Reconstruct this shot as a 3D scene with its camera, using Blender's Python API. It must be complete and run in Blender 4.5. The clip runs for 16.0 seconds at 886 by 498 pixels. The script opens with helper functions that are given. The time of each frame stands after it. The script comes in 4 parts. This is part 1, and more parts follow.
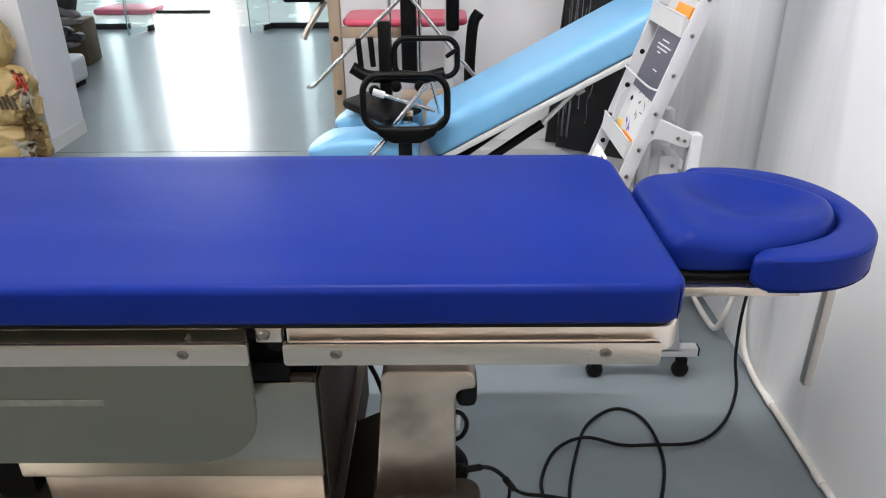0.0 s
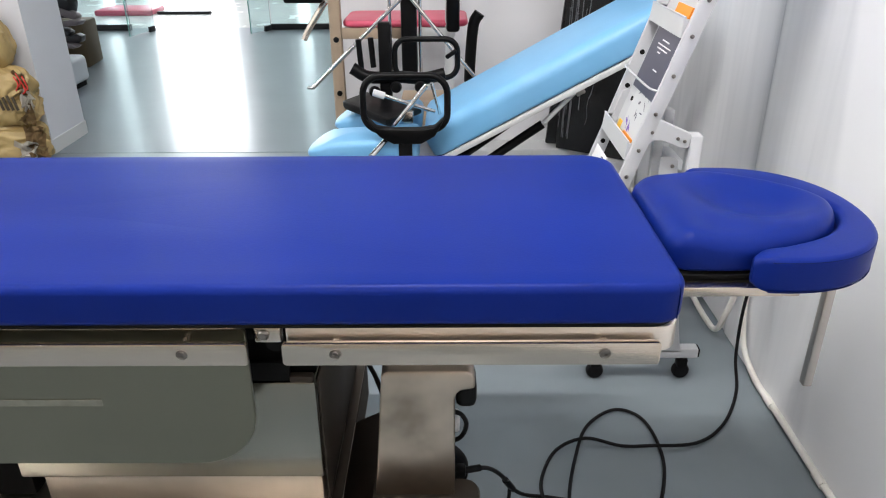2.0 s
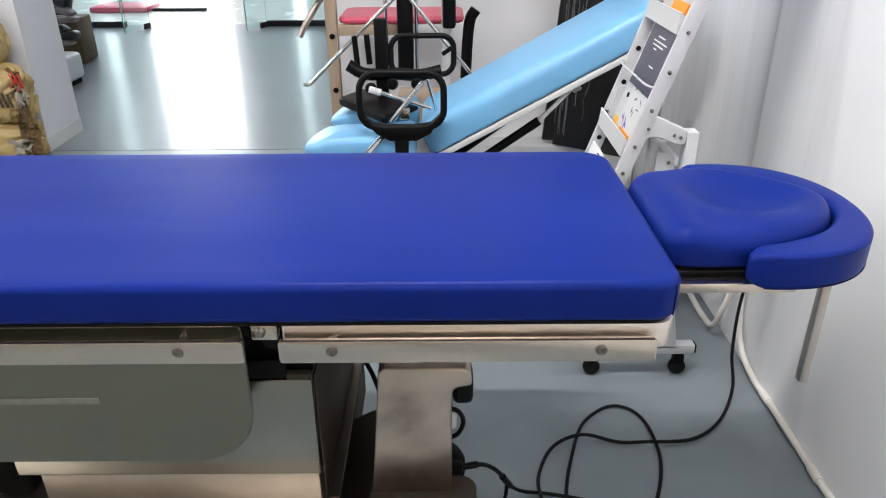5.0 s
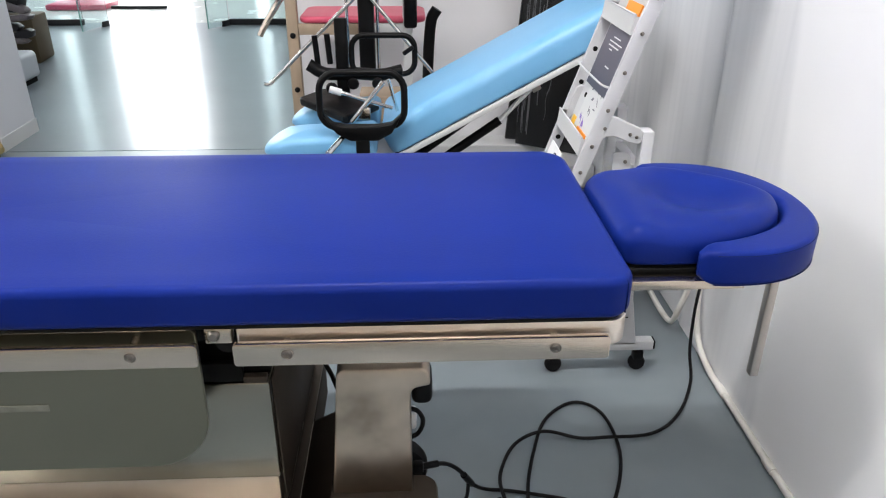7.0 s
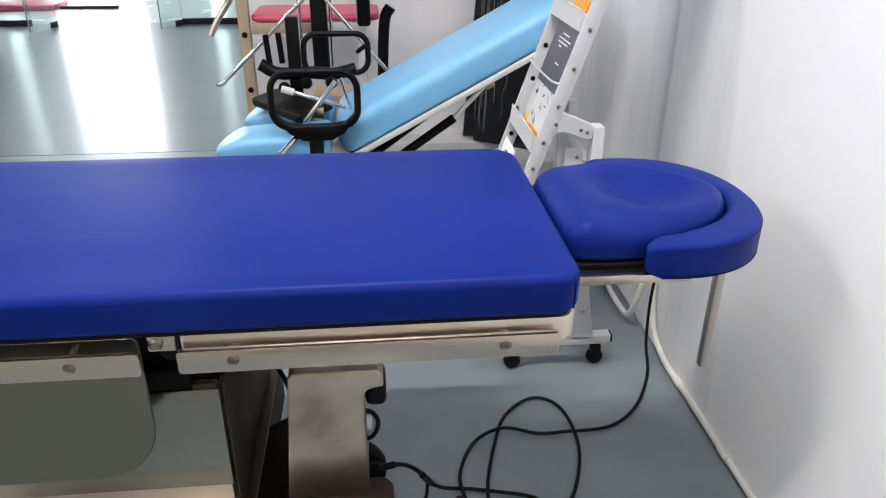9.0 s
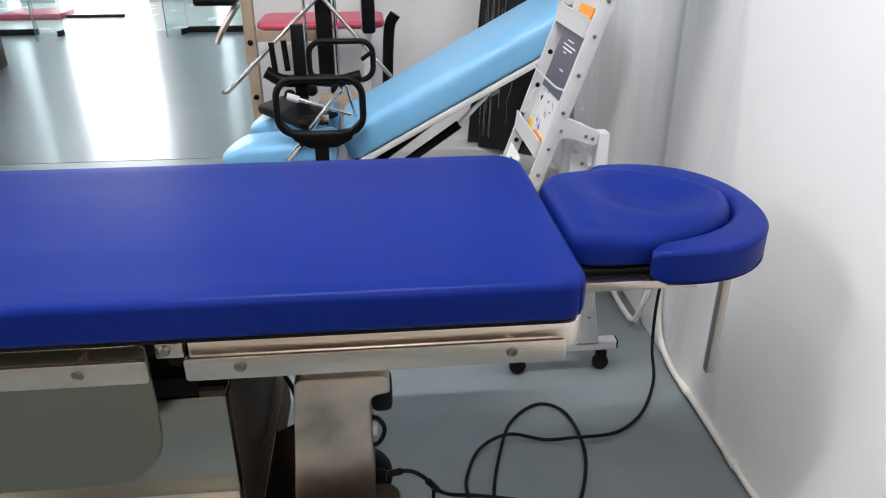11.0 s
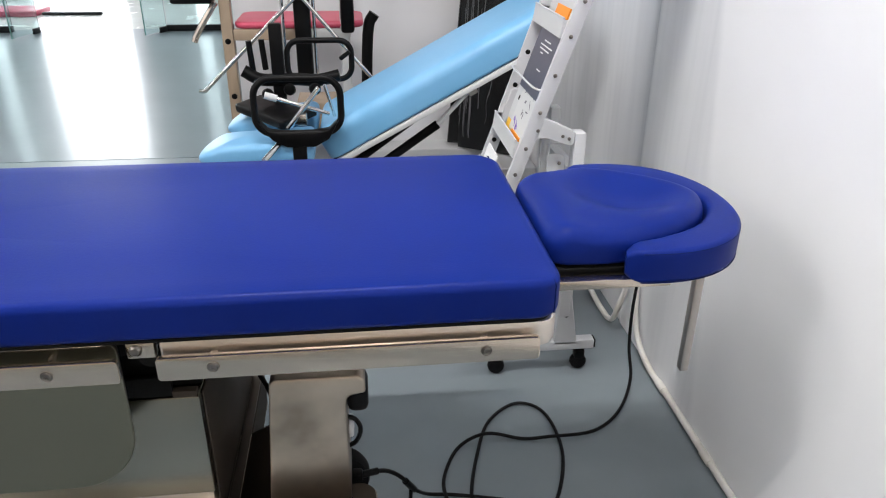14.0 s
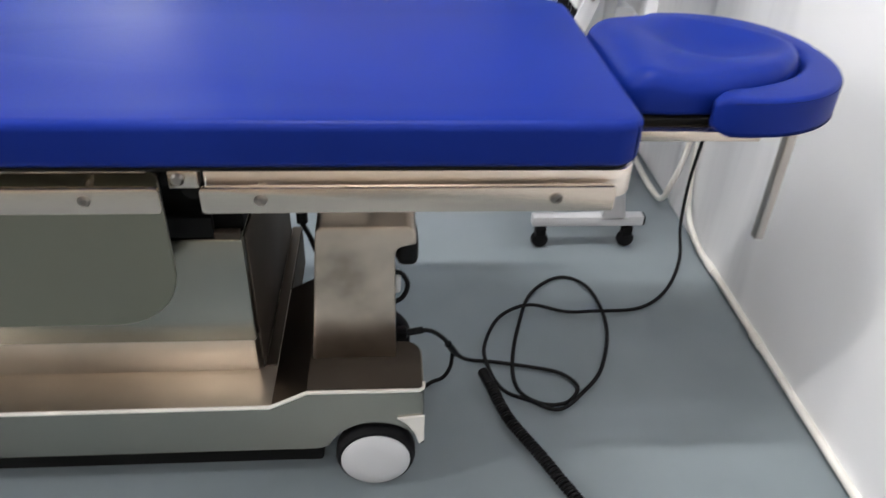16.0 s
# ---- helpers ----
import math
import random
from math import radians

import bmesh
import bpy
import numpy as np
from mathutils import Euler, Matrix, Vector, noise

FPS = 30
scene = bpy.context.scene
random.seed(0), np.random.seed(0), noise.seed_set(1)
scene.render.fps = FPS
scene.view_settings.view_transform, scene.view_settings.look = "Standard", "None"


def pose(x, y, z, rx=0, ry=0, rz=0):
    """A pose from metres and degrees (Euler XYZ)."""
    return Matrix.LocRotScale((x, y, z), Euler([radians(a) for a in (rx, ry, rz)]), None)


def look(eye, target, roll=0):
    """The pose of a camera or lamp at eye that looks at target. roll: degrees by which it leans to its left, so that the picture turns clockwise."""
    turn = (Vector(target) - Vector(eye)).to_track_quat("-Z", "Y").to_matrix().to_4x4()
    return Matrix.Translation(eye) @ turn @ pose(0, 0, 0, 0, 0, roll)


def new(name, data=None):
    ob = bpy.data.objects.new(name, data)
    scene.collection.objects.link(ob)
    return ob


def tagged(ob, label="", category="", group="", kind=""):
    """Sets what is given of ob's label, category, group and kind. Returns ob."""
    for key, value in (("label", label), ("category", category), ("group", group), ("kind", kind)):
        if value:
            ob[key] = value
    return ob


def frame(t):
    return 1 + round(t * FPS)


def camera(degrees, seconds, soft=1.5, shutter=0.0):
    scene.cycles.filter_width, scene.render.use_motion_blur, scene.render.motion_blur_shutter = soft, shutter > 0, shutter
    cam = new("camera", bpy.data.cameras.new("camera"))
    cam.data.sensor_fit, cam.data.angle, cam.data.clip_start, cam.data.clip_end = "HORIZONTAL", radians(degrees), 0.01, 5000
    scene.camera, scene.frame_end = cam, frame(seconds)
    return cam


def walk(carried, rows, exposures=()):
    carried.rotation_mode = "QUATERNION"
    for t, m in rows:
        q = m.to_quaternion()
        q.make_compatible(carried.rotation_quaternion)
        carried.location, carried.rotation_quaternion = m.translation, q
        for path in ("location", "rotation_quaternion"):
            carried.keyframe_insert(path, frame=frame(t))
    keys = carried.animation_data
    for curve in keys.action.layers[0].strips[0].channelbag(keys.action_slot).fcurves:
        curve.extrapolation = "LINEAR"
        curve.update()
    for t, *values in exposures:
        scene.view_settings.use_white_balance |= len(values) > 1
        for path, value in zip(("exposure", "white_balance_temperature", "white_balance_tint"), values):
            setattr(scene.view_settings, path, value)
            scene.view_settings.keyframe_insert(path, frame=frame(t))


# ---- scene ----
cam = camera(62.8, 16.0, soft=1.1, shutter=0.4)
PATH = [
    (0, (0.132, -0.18, 1.158), (0.123, 1.619, 0.283), -0.4),
    (0.5, (0.133, -0.178, 1.156), (0.122, 1.621, 0.281), -0.4),
    (1, (0.134, -0.18, 1.156), (0.117, 1.62, 0.284), -0.4),
    (1.5, (0.133, -0.18, 1.156), (0.117, 1.621, 0.287), -0.4),
    (2, (0.134, -0.18, 1.156), (0.123, 1.621, 0.284), -0.4),
    (2.5, (0.135, -0.18, 1.155), (0.124, 1.619, 0.281), -0.5),
    (3, (0.135, -0.18, 1.154), (0.124, 1.62, 0.281), -0.5),
    (3.5, (0.134, -0.18, 1.157), (0.126, 1.618, 0.281), -0.5),
    (6, (0.138, -0.179, 1.156), (0.146, 1.617, 0.276), -0.2),
    (6.5, (0.144, -0.179, 1.156), (0.183, 1.617, 0.277), -0.0),
    (7, (0.153, -0.182, 1.16), (0.237, 1.611, 0.277), 0.2),
    (7.5, (0.159, -0.151, 1.144), (0.261, 1.637, 0.253), 0.6),
    (8, (0.168, -0.17, 1.153), (0.292, 1.618, 0.265), 0.2),
    (8.5, (0.174, -0.171, 1.157), (0.314, 1.614, 0.267), -0.1),
    (9, (0.178, -0.176, 1.159), (0.356, 1.607, 0.271), 0.2),
    (11.5, (0.176, -0.178, 1.161), (0.34, 1.614, 0.289), -0.2),
    (12, (0.181, -0.178, 1.16), (0.363, 1.612, 0.286), 0.1),
    (12.5, (0.18, -0.18, 1.159), (0.367, 1.608, 0.284), 0.1),
    (13, (0.181, -0.18, 1.16), (0.378, 1.606, 0.282), 0.3),
    (13.5, (0.181, -0.179, 1.16), (0.392, 1.606, 0.283), 0.6),
    (14, (0.186, -0.18, 1.159), (0.401, 1.607, 0.287), 0.5),
    (14.5, (0.188, -0.179, 1.159), (0.412, 1.608, 0.288), 0.4),
    (15, (0.189, -0.179, 1.159), (0.413, 1.606, 0.285), 0.4),
    (15.2, (0.189, -0.179, 1.159), (0.413, 1.606, 0.285), 0.4),
    (15.5, (0.176, -0.186, 1.136), (0.401, 1.541, 0.152), 1.4),
    (16, (0.139, -0.133, 1.058), (0.283, 1.512, -0.07), 2.2),
]
walk(cam, [(t, look(e, g, r)) for t, e, g, r in PATH], [(0, 0.04), (3.7, 0.04), (8, 0.0), (9.2, -0.07), (11.3, -0.13), (15.2, -0.13), (15.5, -0.26), (16, 0.10)])

# ---- world and lights ----
world = bpy.data.worlds.new("sky")
scene.world = world
world.use_nodes = True
wn = world.node_tree.nodes
sky = wn.new("ShaderNodeTexSky")
sky.sky_type, sky.sun_disc = "NISHITA", False
sky.sun_elevation, sky.sun_rotation = radians(50), radians(20)
world.node_tree.links.new(sky.outputs[0], wn["Background"].inputs[0])
wn["Background"].inputs[1].default_value = 0.10
scene.view_settings.exposure = 0.0

sun = new("sun", bpy.data.lights.new("sun", "SUN"))
sun.data.energy, sun.data.angle, sun.data.color = 2.5, radians(0.6), (1, 0.96, 0.9)
sun.matrix_world = pose(0, 20, 10, 40, 0, 160)


def area(name, m, sx, sy, watts, colour=(1, 1, 1)):
    lamp = new(name, bpy.data.lights.new(name, "AREA"))
    lamp.data.shape, lamp.data.size, lamp.data.size_y = "RECTANGLE", sx, sy
    lamp.data.energy, lamp.data.color = watts, colour
    lamp.matrix_world = m
    return lamp


# The last entry is an added fill lamp that brightens the lower east wall.
LAMPS = [(-1.2, 2.5, 14), (0.06, 0.69, 54), (-2.05, 0.94, 22), (0.0, -1.8, 32), (-3.3, -0.2, 72)]
for lx, ly, watts in LAMPS:
    area("tube_or_fill_light", pose(lx, ly, 2.70), 1.15, 0.06, watts, (1.0, 0.97, 0.95))
for lx, ly in ((-3.5, 5.2), (1.0, 5.2), (-3.6, 8.4), (-0.6, 8.4)):
    area("hall_light", pose(lx, ly, 2.70), 1.1, 0.28, 9 if ly < 7 else 20 if lx < -3 else 26, (0.93, 0.97, 1.0))
# daylight that comes in by the glazed front of the hall
area("front_daylight", pose(-3.15, 9.75, 1.25, -90, 0, 0), 1.1, 2.3, 28, (0.90, 0.96, 1.0))


# ---- materials ----
def mat(name, colour, rough=0.5, metal=0.0, scale=12.0, vary=0.12, bump=0.0, bump_scale=60.0, blotch=0.0,
        blotch_colour=(0.2, 0.19, 0.17), blotch_scale=2.0, coat=0.0, stretch=(1, 1, 1), rough_vary=0.1, spec=0.5):
    m = bpy.data.materials.new(name)
    m.use_nodes = True
    n, l = m.node_tree.nodes, m.node_tree.links
    b = n["Principled BSDF"]
    tc, mp = n.new("ShaderNodeTexCoord"), n.new("ShaderNodeMapping")
    l.new(tc.outputs["Object"], mp.inputs[0])
    mp.inputs["Scale"].default_value = stretch
    tex = n.new("ShaderNodeTexNoise")
    tex.inputs["Scale"].default_value, tex.inputs["Detail"].default_value = scale, 6
    l.new(mp.outputs[0], tex.inputs["Vector"])
    ramp = n.new("ShaderNodeMix")
    ramp.data_type = "RGBA"
    ramp.inputs[6].default_value = (*[c * (1 - vary) for c in colour], 1)
    ramp.inputs[7].default_value = (*[min(1, c * (1 + vary)) for c in colour], 1)
    l.new(tex.outputs[0], ramp.inputs[0])
    out = ramp.outputs[2]
    # Soft blotches: stains and wear, and on some materials painted reflections and sheen.
    if blotch:
        t2 = n.new("ShaderNodeTexNoise")
        t2.inputs["Scale"].default_value, t2.inputs["Detail"].default_value = blotch_scale, 3
        l.new(mp.outputs[0], t2.inputs["Vector"])
        p2, r2 = n.new("ShaderNodeMath"), n.new("ShaderNodeMath")
        p2.operation, r2.operation = "POWER", "MULTIPLY"
        p2.inputs[1].default_value, r2.inputs[1].default_value = 2.5, 2.6 * blotch
        l.new(t2.outputs[0], p2.inputs[0])
        l.new(p2.outputs[0], r2.inputs[0])
        mx = n.new("ShaderNodeMix")
        mx.data_type = "RGBA"
        l.new(r2.outputs[0], mx.inputs[0])
        l.new(out, mx.inputs[6])
        mx.inputs[7].default_value = (*blotch_colour, 1)
        out = mx.outputs[2]
    l.new(out, b.inputs["Base Color"])
    rr = n.new("ShaderNodeMapRange")
    rr.inputs[3].default_value, rr.inputs[4].default_value = max(0.02, rough - rough_vary), min(1, rough + rough_vary)
    l.new(tex.outputs[0], rr.inputs[0])
    b.inputs["Roughness"].default_value = rough
    if rough_vary:
        l.new(rr.outputs[0], b.inputs["Roughness"])
    b.inputs["Metallic"].default_value = metal
    b.inputs["Specular IOR Level"].default_value = spec
    b.inputs["Coat Weight"].default_value = coat
    if bump:
        t3 = n.new("ShaderNodeTexNoise")
        t3.inputs["Scale"].default_value, t3.inputs["Detail"].default_value = bump_scale, 4
        l.new(mp.outputs[0], t3.inputs["Vector"])
        bp = n.new("ShaderNodeBump")
        bp.inputs["Strength"].default_value, bp.inputs["Distance"].default_value = bump, 0.004
        l.new(t3.outputs[0], bp.inputs["Height"])
        l.new(bp.outputs[0], b.inputs["Normal"])
    return m


def glass_mat(name, colour=(0.76, 0.92, 0.92), rough=0.0):
    m = bpy.data.materials.new(name)
    m.use_nodes = True
    b = m.node_tree.nodes["Principled BSDF"]
    b.inputs["Base Color"].default_value = (*colour, 1)
    b.inputs["Transmission Weight"].default_value = 1.0
    b.inputs["Roughness"].default_value = rough
    b.inputs["IOR"].default_value = 1.45
    return m


def glow_mat(name, colour, strength):
    m = bpy.data.materials.new(name)
    m.use_nodes = True
    b = m.node_tree.nodes["Principled BSDF"]
    b.inputs["Base Color"].default_value = (*colour, 1)
    b.inputs["Emission Color"].default_value = (*colour, 1)
    b.inputs["Emission Strength"].default_value = strength
    return m


M_vinyl = mat("blue_vinyl", (0.0042, 0.0165, 0.165), 0.38, spec=0.075, scale=4, vary=0.24, blotch=0.06, blotch_colour=(0.05, 0.08, 0.30), blotch_scale=3.5, bump=0.05, bump_scale=240, rough_vary=0.06)
M_seam = mat("dark_blue_seam", (0.004, 0.010, 0.075), 0.6, spec=0.05)
M_steel = mat("brushed_steel", (0.57, 0.495, 0.42), 0.21, 1.0, scale=5, vary=0.06, stretch=(0.6, 3, 150), rough_vary=0.03, bump=0.06, bump_scale=10)
M_steel_v = mat("sheet_steel", (0.275, 0.275, 0.24), 0.24, 1.0, scale=3, vary=0.12, bump=0.03, bump_scale=8, blotch=0.25, blotch_colour=(0.30, 0.27, 0.22), blotch_scale=5, rough_vary=0.08)
M_deck = mat("worn_sheet_steel", (0.64, 0.57, 0.49), 0.38, 1.0, scale=6, vary=0.12, blotch=0.22, blotch_colour=(0.22, 0.19, 0.16), blotch_scale=9, rough_vary=0.0)
M_skirt = mat("olive_sheet_steel", (0.23, 0.218, 0.168), 0.30, 1.0, scale=4, vary=0.08, rough_vary=0.05)
M_brown = mat("dark_brown_coated_steel", (0.045, 0.036, 0.029), 0.60, spec=0.08, scale=6, vary=0.2, blotch=0.3, blotch_colour=(0.10, 0.085, 0.07), blotch_scale=9, rough_vary=0.0)
M_satin = mat("satin_steel", (0.76, 0.69, 0.62), 0.34, 1.0, scale=5, vary=0.06, stretch=(0.6, 3, 60), rough_vary=0.05)
M_letter = mat("worn_pale_print", (0.29, 0.28, 0.23), 0.45, 0.8, scale=60, vary=0.3)
M_edgesteel = mat("worn_bright_edge", (0.80, 0.77, 0.72), 0.5, 0.4, vary=0.15)
# Deck steel with the reflected dark underside of the table put into its colour.
M_deckdark = mat("darkened_deck_steel", (0.13, 0.105, 0.085), 0.35, 1.0, scale=6, vary=0.15, blotch=0.3, blotch_colour=(0.07, 0.06, 0.05), blotch_scale=9, rough_vary=0.0)
# Dark blotches stand for reflections of dark parts round the housing.
M_box = mat("warm_sheet_steel", (0.70, 0.59, 0.485), 0.33, 1.0, scale=5, vary=0.12, blotch=0.65, blotch_colour=(0.21, 0.17, 0.135), blotch_scale=9, rough_vary=0.1)
M_chrome = mat("chrome", (0.78, 0.78, 0.78), 0.10, 1.0, vary=0.03, rough_vary=0.04)
M_pegs = mat("plain_steel", (0.42, 0.39, 0.36), 0.33, 1.0, vary=0.06)
M_rod = mat("bright_rod", (0.92, 0.92, 0.92), 0.30, 0.0, vary=0.03)
M_screw = mat("screw_steel", (0.24, 0.22, 0.20), 0.3, 1.0, vary=0.1)
M_black = mat("black_plastic", (0.003, 0.003, 0.0034), 0.42, spec=0.14, vary=0.2, bump=0.05)
M_rubber = mat("black_rubber", (0.006, 0.006, 0.007), 0.6, spec=0.15, vary=0.2, bump=0.1, bump_scale=120)
M_dark = mat("dark_underside", (0.005, 0.005, 0.005), 0.65, spec=0.1, vary=0.2)
def wall_mat(name):
    """White paint; the rear stretch is greyer, in upright strokes, with a ragged slanting border."""
    m = mat(name, (0.88, 0.885, 0.90), 0.5, scale=3, vary=0.025, bump=0.05, bump_scale=22, blotch=0.17, blotch_colour=(0.6, 0.61, 0.63), blotch_scale=2.2)
    n, l = m.node_tree.nodes, m.node_tree.links
    b = n["Principled BSDF"]
    paint = b.inputs["Base Color"].links[0].from_socket
    tc, sep = n.new("ShaderNodeTexCoord"), n.new("ShaderNodeSeparateXYZ")
    l.new(tc.outputs["Object"], sep.inputs[0])

    def sums(op, p, q):
        k = n.new("ShaderNodeMath")
        k.operation = op
        for i, v in enumerate((p, q)):
            if isinstance(v, (int, float)):
                k.inputs[i].default_value = v
            else:
                l.new(v, k.inputs[i])
        return k.outputs[0]

    def strokes(sx, detail, stretch):
        mp, t = n.new("ShaderNodeMapping"), n.new("ShaderNodeTexNoise")
        mp.inputs["Scale"].default_value = stretch
        l.new(tc.outputs["Object"], mp.inputs[0])
        l.new(mp.outputs[0], t.inputs["Vector"])
        t.inputs["Scale"].default_value, t.inputs["Detail"].default_value = sx, detail
        return t.outputs[0]

    def ramp(v, lo, hi):
        k = n.new("ShaderNodeMapRange")
        k.interpolation_type = "SMOOTHSTEP"
        l.new(v, k.inputs[0])
        k.inputs[1].default_value, k.inputs[2].default_value = lo, hi
        return k.outputs[0]
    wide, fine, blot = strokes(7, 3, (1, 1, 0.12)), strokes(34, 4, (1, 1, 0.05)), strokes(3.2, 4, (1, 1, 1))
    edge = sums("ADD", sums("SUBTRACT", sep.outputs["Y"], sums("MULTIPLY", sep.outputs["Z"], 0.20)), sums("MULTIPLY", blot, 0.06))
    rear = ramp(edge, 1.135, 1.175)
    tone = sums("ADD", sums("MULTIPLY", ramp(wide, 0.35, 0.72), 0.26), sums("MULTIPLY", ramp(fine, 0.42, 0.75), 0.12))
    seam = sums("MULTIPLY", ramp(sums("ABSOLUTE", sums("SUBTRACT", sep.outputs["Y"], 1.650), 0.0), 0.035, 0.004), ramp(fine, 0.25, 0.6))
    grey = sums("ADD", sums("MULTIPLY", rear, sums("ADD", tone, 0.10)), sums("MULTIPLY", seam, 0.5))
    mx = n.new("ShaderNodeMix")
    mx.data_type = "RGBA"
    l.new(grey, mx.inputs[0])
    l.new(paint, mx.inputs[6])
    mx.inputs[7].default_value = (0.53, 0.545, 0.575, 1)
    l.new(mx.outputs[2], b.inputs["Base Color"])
    return m


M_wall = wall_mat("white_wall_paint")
M_wall2 = mat("white_plaster", (0.76, 0.76, 0.78), 0.6, scale=3, vary=0.04, bump=0.05, bump_scale=30)
M_tan = mat("tan_wall_paint", (0.50, 0.42, 0.335), 0.6, scale=3, vary=0.06, bump=0.05, bump_scale=30)
M_pillar = mat("grey_white_plaster", (0.66, 0.67, 0.71), 0.6, scale=3, vary=0.04, bump=0.05, bump_scale=30)
M_floor = mat("blue_grey_epoxy", (0.205, 0.240, 0.262), 0.30, scale=5.5, vary=0.15, bump=0.05, bump_scale=9, blotch=0.45, blotch_colour=(0.125, 0.15, 0.17), blotch_scale=2.6, rough_vary=0.0)
M_hall = mat("grey_green_epoxy", (0.16, 0.19, 0.215), 0.36, scale=1.8, vary=0.12, bump=0.12, bump_scale=7, coat=0.45, blotch=0.3, blotch_colour=(0.11, 0.14, 0.15), blotch_scale=2.5, rough_vary=0.0)
M_hall.node_tree.nodes["Principled BSDF"].inputs["Coat Roughness"].default_value = 0.13
M_pvc = mat("white_pvc", (0.78, 0.77, 0.73), 0.4, vary=0.05, blotch=0.4, blotch_colour=(0.5, 0.46, 0.4), blotch_scale=14)
M_white = mat("white_powder_coat", (0.53, 0.54, 0.56), 0.35, vary=0.04, bump=0.03, blotch=0.15, blotch_colour=(0.5, 0.5, 0.5), blotch_scale=12)
M_offwhite = mat("grey_white_paint", (0.62, 0.63, 0.63), 0.5, vary=0.06, blotch=0.2, blotch_colour=(0.4, 0.4, 0.4), blotch_scale=6)
# Pale blotches stand for worn vinyl and for whitish sheen painted in.
M_sky = mat("light_blue_vinyl", (0.15, 0.41, 0.68), 0.38, scale=9, vary=0.12, blotch=0.22, blotch_colour=(0.33, 0.44, 0.56), blotch_scale=4.5, bump=0.05, bump_scale=180, rough_vary=0.05)
M_pink = mat("pink_vinyl", (0.56, 0.07, 0.13), 0.4, scale=8, vary=0.08, bump=0.05)
M_wood = mat("pale_wood", (0.34, 0.26, 0.185), 0.5, scale=7, vary=0.18, bump=0.08, bump_scale=40, stretch=(6, 6, 0.6))
M_brownbox = mat("brown_cardboard", (0.075, 0.054, 0.024), 0.7, scale=6, vary=0.15, bump=0.05)
M_greybin = mat("pale_grey_plastic", (0.55, 0.58, 0.62), 0.4, vary=0.05)
M_mauve = mat("mauve_metal", (0.17, 0.145, 0.15), 0.4, 0.3, vary=0.3)
M_sack = mat("woven_gold_sack", (0.40, 0.295, 0.125), 0.5, scale=26, vary=0.15, bump=0.12, bump_scale=120, blotch=0.4, blotch_colour=(0.24, 0.15, 0.05), blotch_scale=7)
M_brownsack = mat("torn_brown_paper", (0.20, 0.125, 0.05), 0.7, scale=20, vary=0.3, bump=0.4, bump_scale=60)
M_lining = mat("pale_lining", (0.55, 0.52, 0.46), 0.6, vary=0.2, bump=0.3)
M_red = mat("red_tie", (0.55, 0.03, 0.02), 0.5)
M_ink = mat("dark_print", (0.05, 0.035, 0.02), 0.7)
M_orange = mat("orange_print", (0.85, 0.28, 0.02), 0.45, vary=0.1)
M_yellow = mat("yellow_print", (0.85, 0.50, 0.03), 0.45, vary=0.1)
M_purple = mat("purple_print", (0.14, 0.06, 0.42), 0.45, vary=0.1)
M_slate = mat("slate_print", (0.075, 0.075, 0.105), 0.35, scale=10, vary=0.2)
M_paper = mat("white_paper", (0.80, 0.80, 0.80), 0.6, vary=0.03)
M_film = mat("black_board_in_film", (0.012, 0.012, 0.013), 0.22, scale=9, vary=0.3, bump=0.6, bump_scale=14, stretch=(3, 3, 0.5), rough_vary=0.12)
M_fold = mat("film_crease", (0.11, 0.11, 0.12), 0.35, vary=0.3)
M_glass = glass_mat("clear_glass")
M_edge = mat("glass_edge_green", (0.25, 0.48, 0.44), 0.2)
M_rail = mat("dark_bronze", (0.02, 0.02, 0.022), 0.4, 0.3)
M_ceil = mat("white_ceiling", (0.78, 0.78, 0.78), 0.7, scale=2, vary=0.03)
M_lampw = glow_mat("lamp_diffuser", (1, 0.98, 0.95), 4.0)
M_day = glow_mat("bright_street", (0.96, 0.98, 1.0), 3.4)
M_porch = mat("pale_tiles", (0.62, 0.62, 0.60), 0.25, scale=3, vary=0.05)
M_ground = mat("pale_paving", (0.45, 0.45, 0.45), 0.6, scale=3, vary=0.1)


# ---- mesh helpers ----
ORIGIN = {}
SLIDE = {"x": 0.0}   # how far the sliding table top stands towards the head end


def thing(name, at, label, category, group=""):
    ob = new(name)
    ob.location = at
    ORIGIN[ob] = Vector(at)
    return tagged(ob, label, category, group)


def part(name, bm, material, parent=None, label="", smooth=True):
    me = bpy.data.meshes.new(name)
    if parent is not None and SLIDE["x"]:
        bmesh.ops.translate(bm, verts=bm.verts, vec=(SLIDE["x"], 0, 0))
    if parent is not None:
        bmesh.ops.translate(bm, verts=bm.verts, vec=-ORIGIN[parent])
    bmesh.ops.recalc_face_normals(bm, faces=bm.faces)
    bm.to_mesh(me)
    bm.free()
    me.materials.append(material)
    if smooth:
        me.shade_smooth()
        me.set_sharp_from_angle(angle=radians(38))
    ob = new(name, me)
    if parent is not None:
        ob.parent = parent
        ORIGIN[ob] = ORIGIN[parent]
    if label:
        ob["label"] = label
    return ob


def setting(name, bm, material, label, category, smooth=False):
    return tagged(part(name, bm, material, None, "", smooth), label, category, "", "structure")


def solo(name, bm, material, label, category, group=""):
    return tagged(part(name, bm, material), label, category, group)


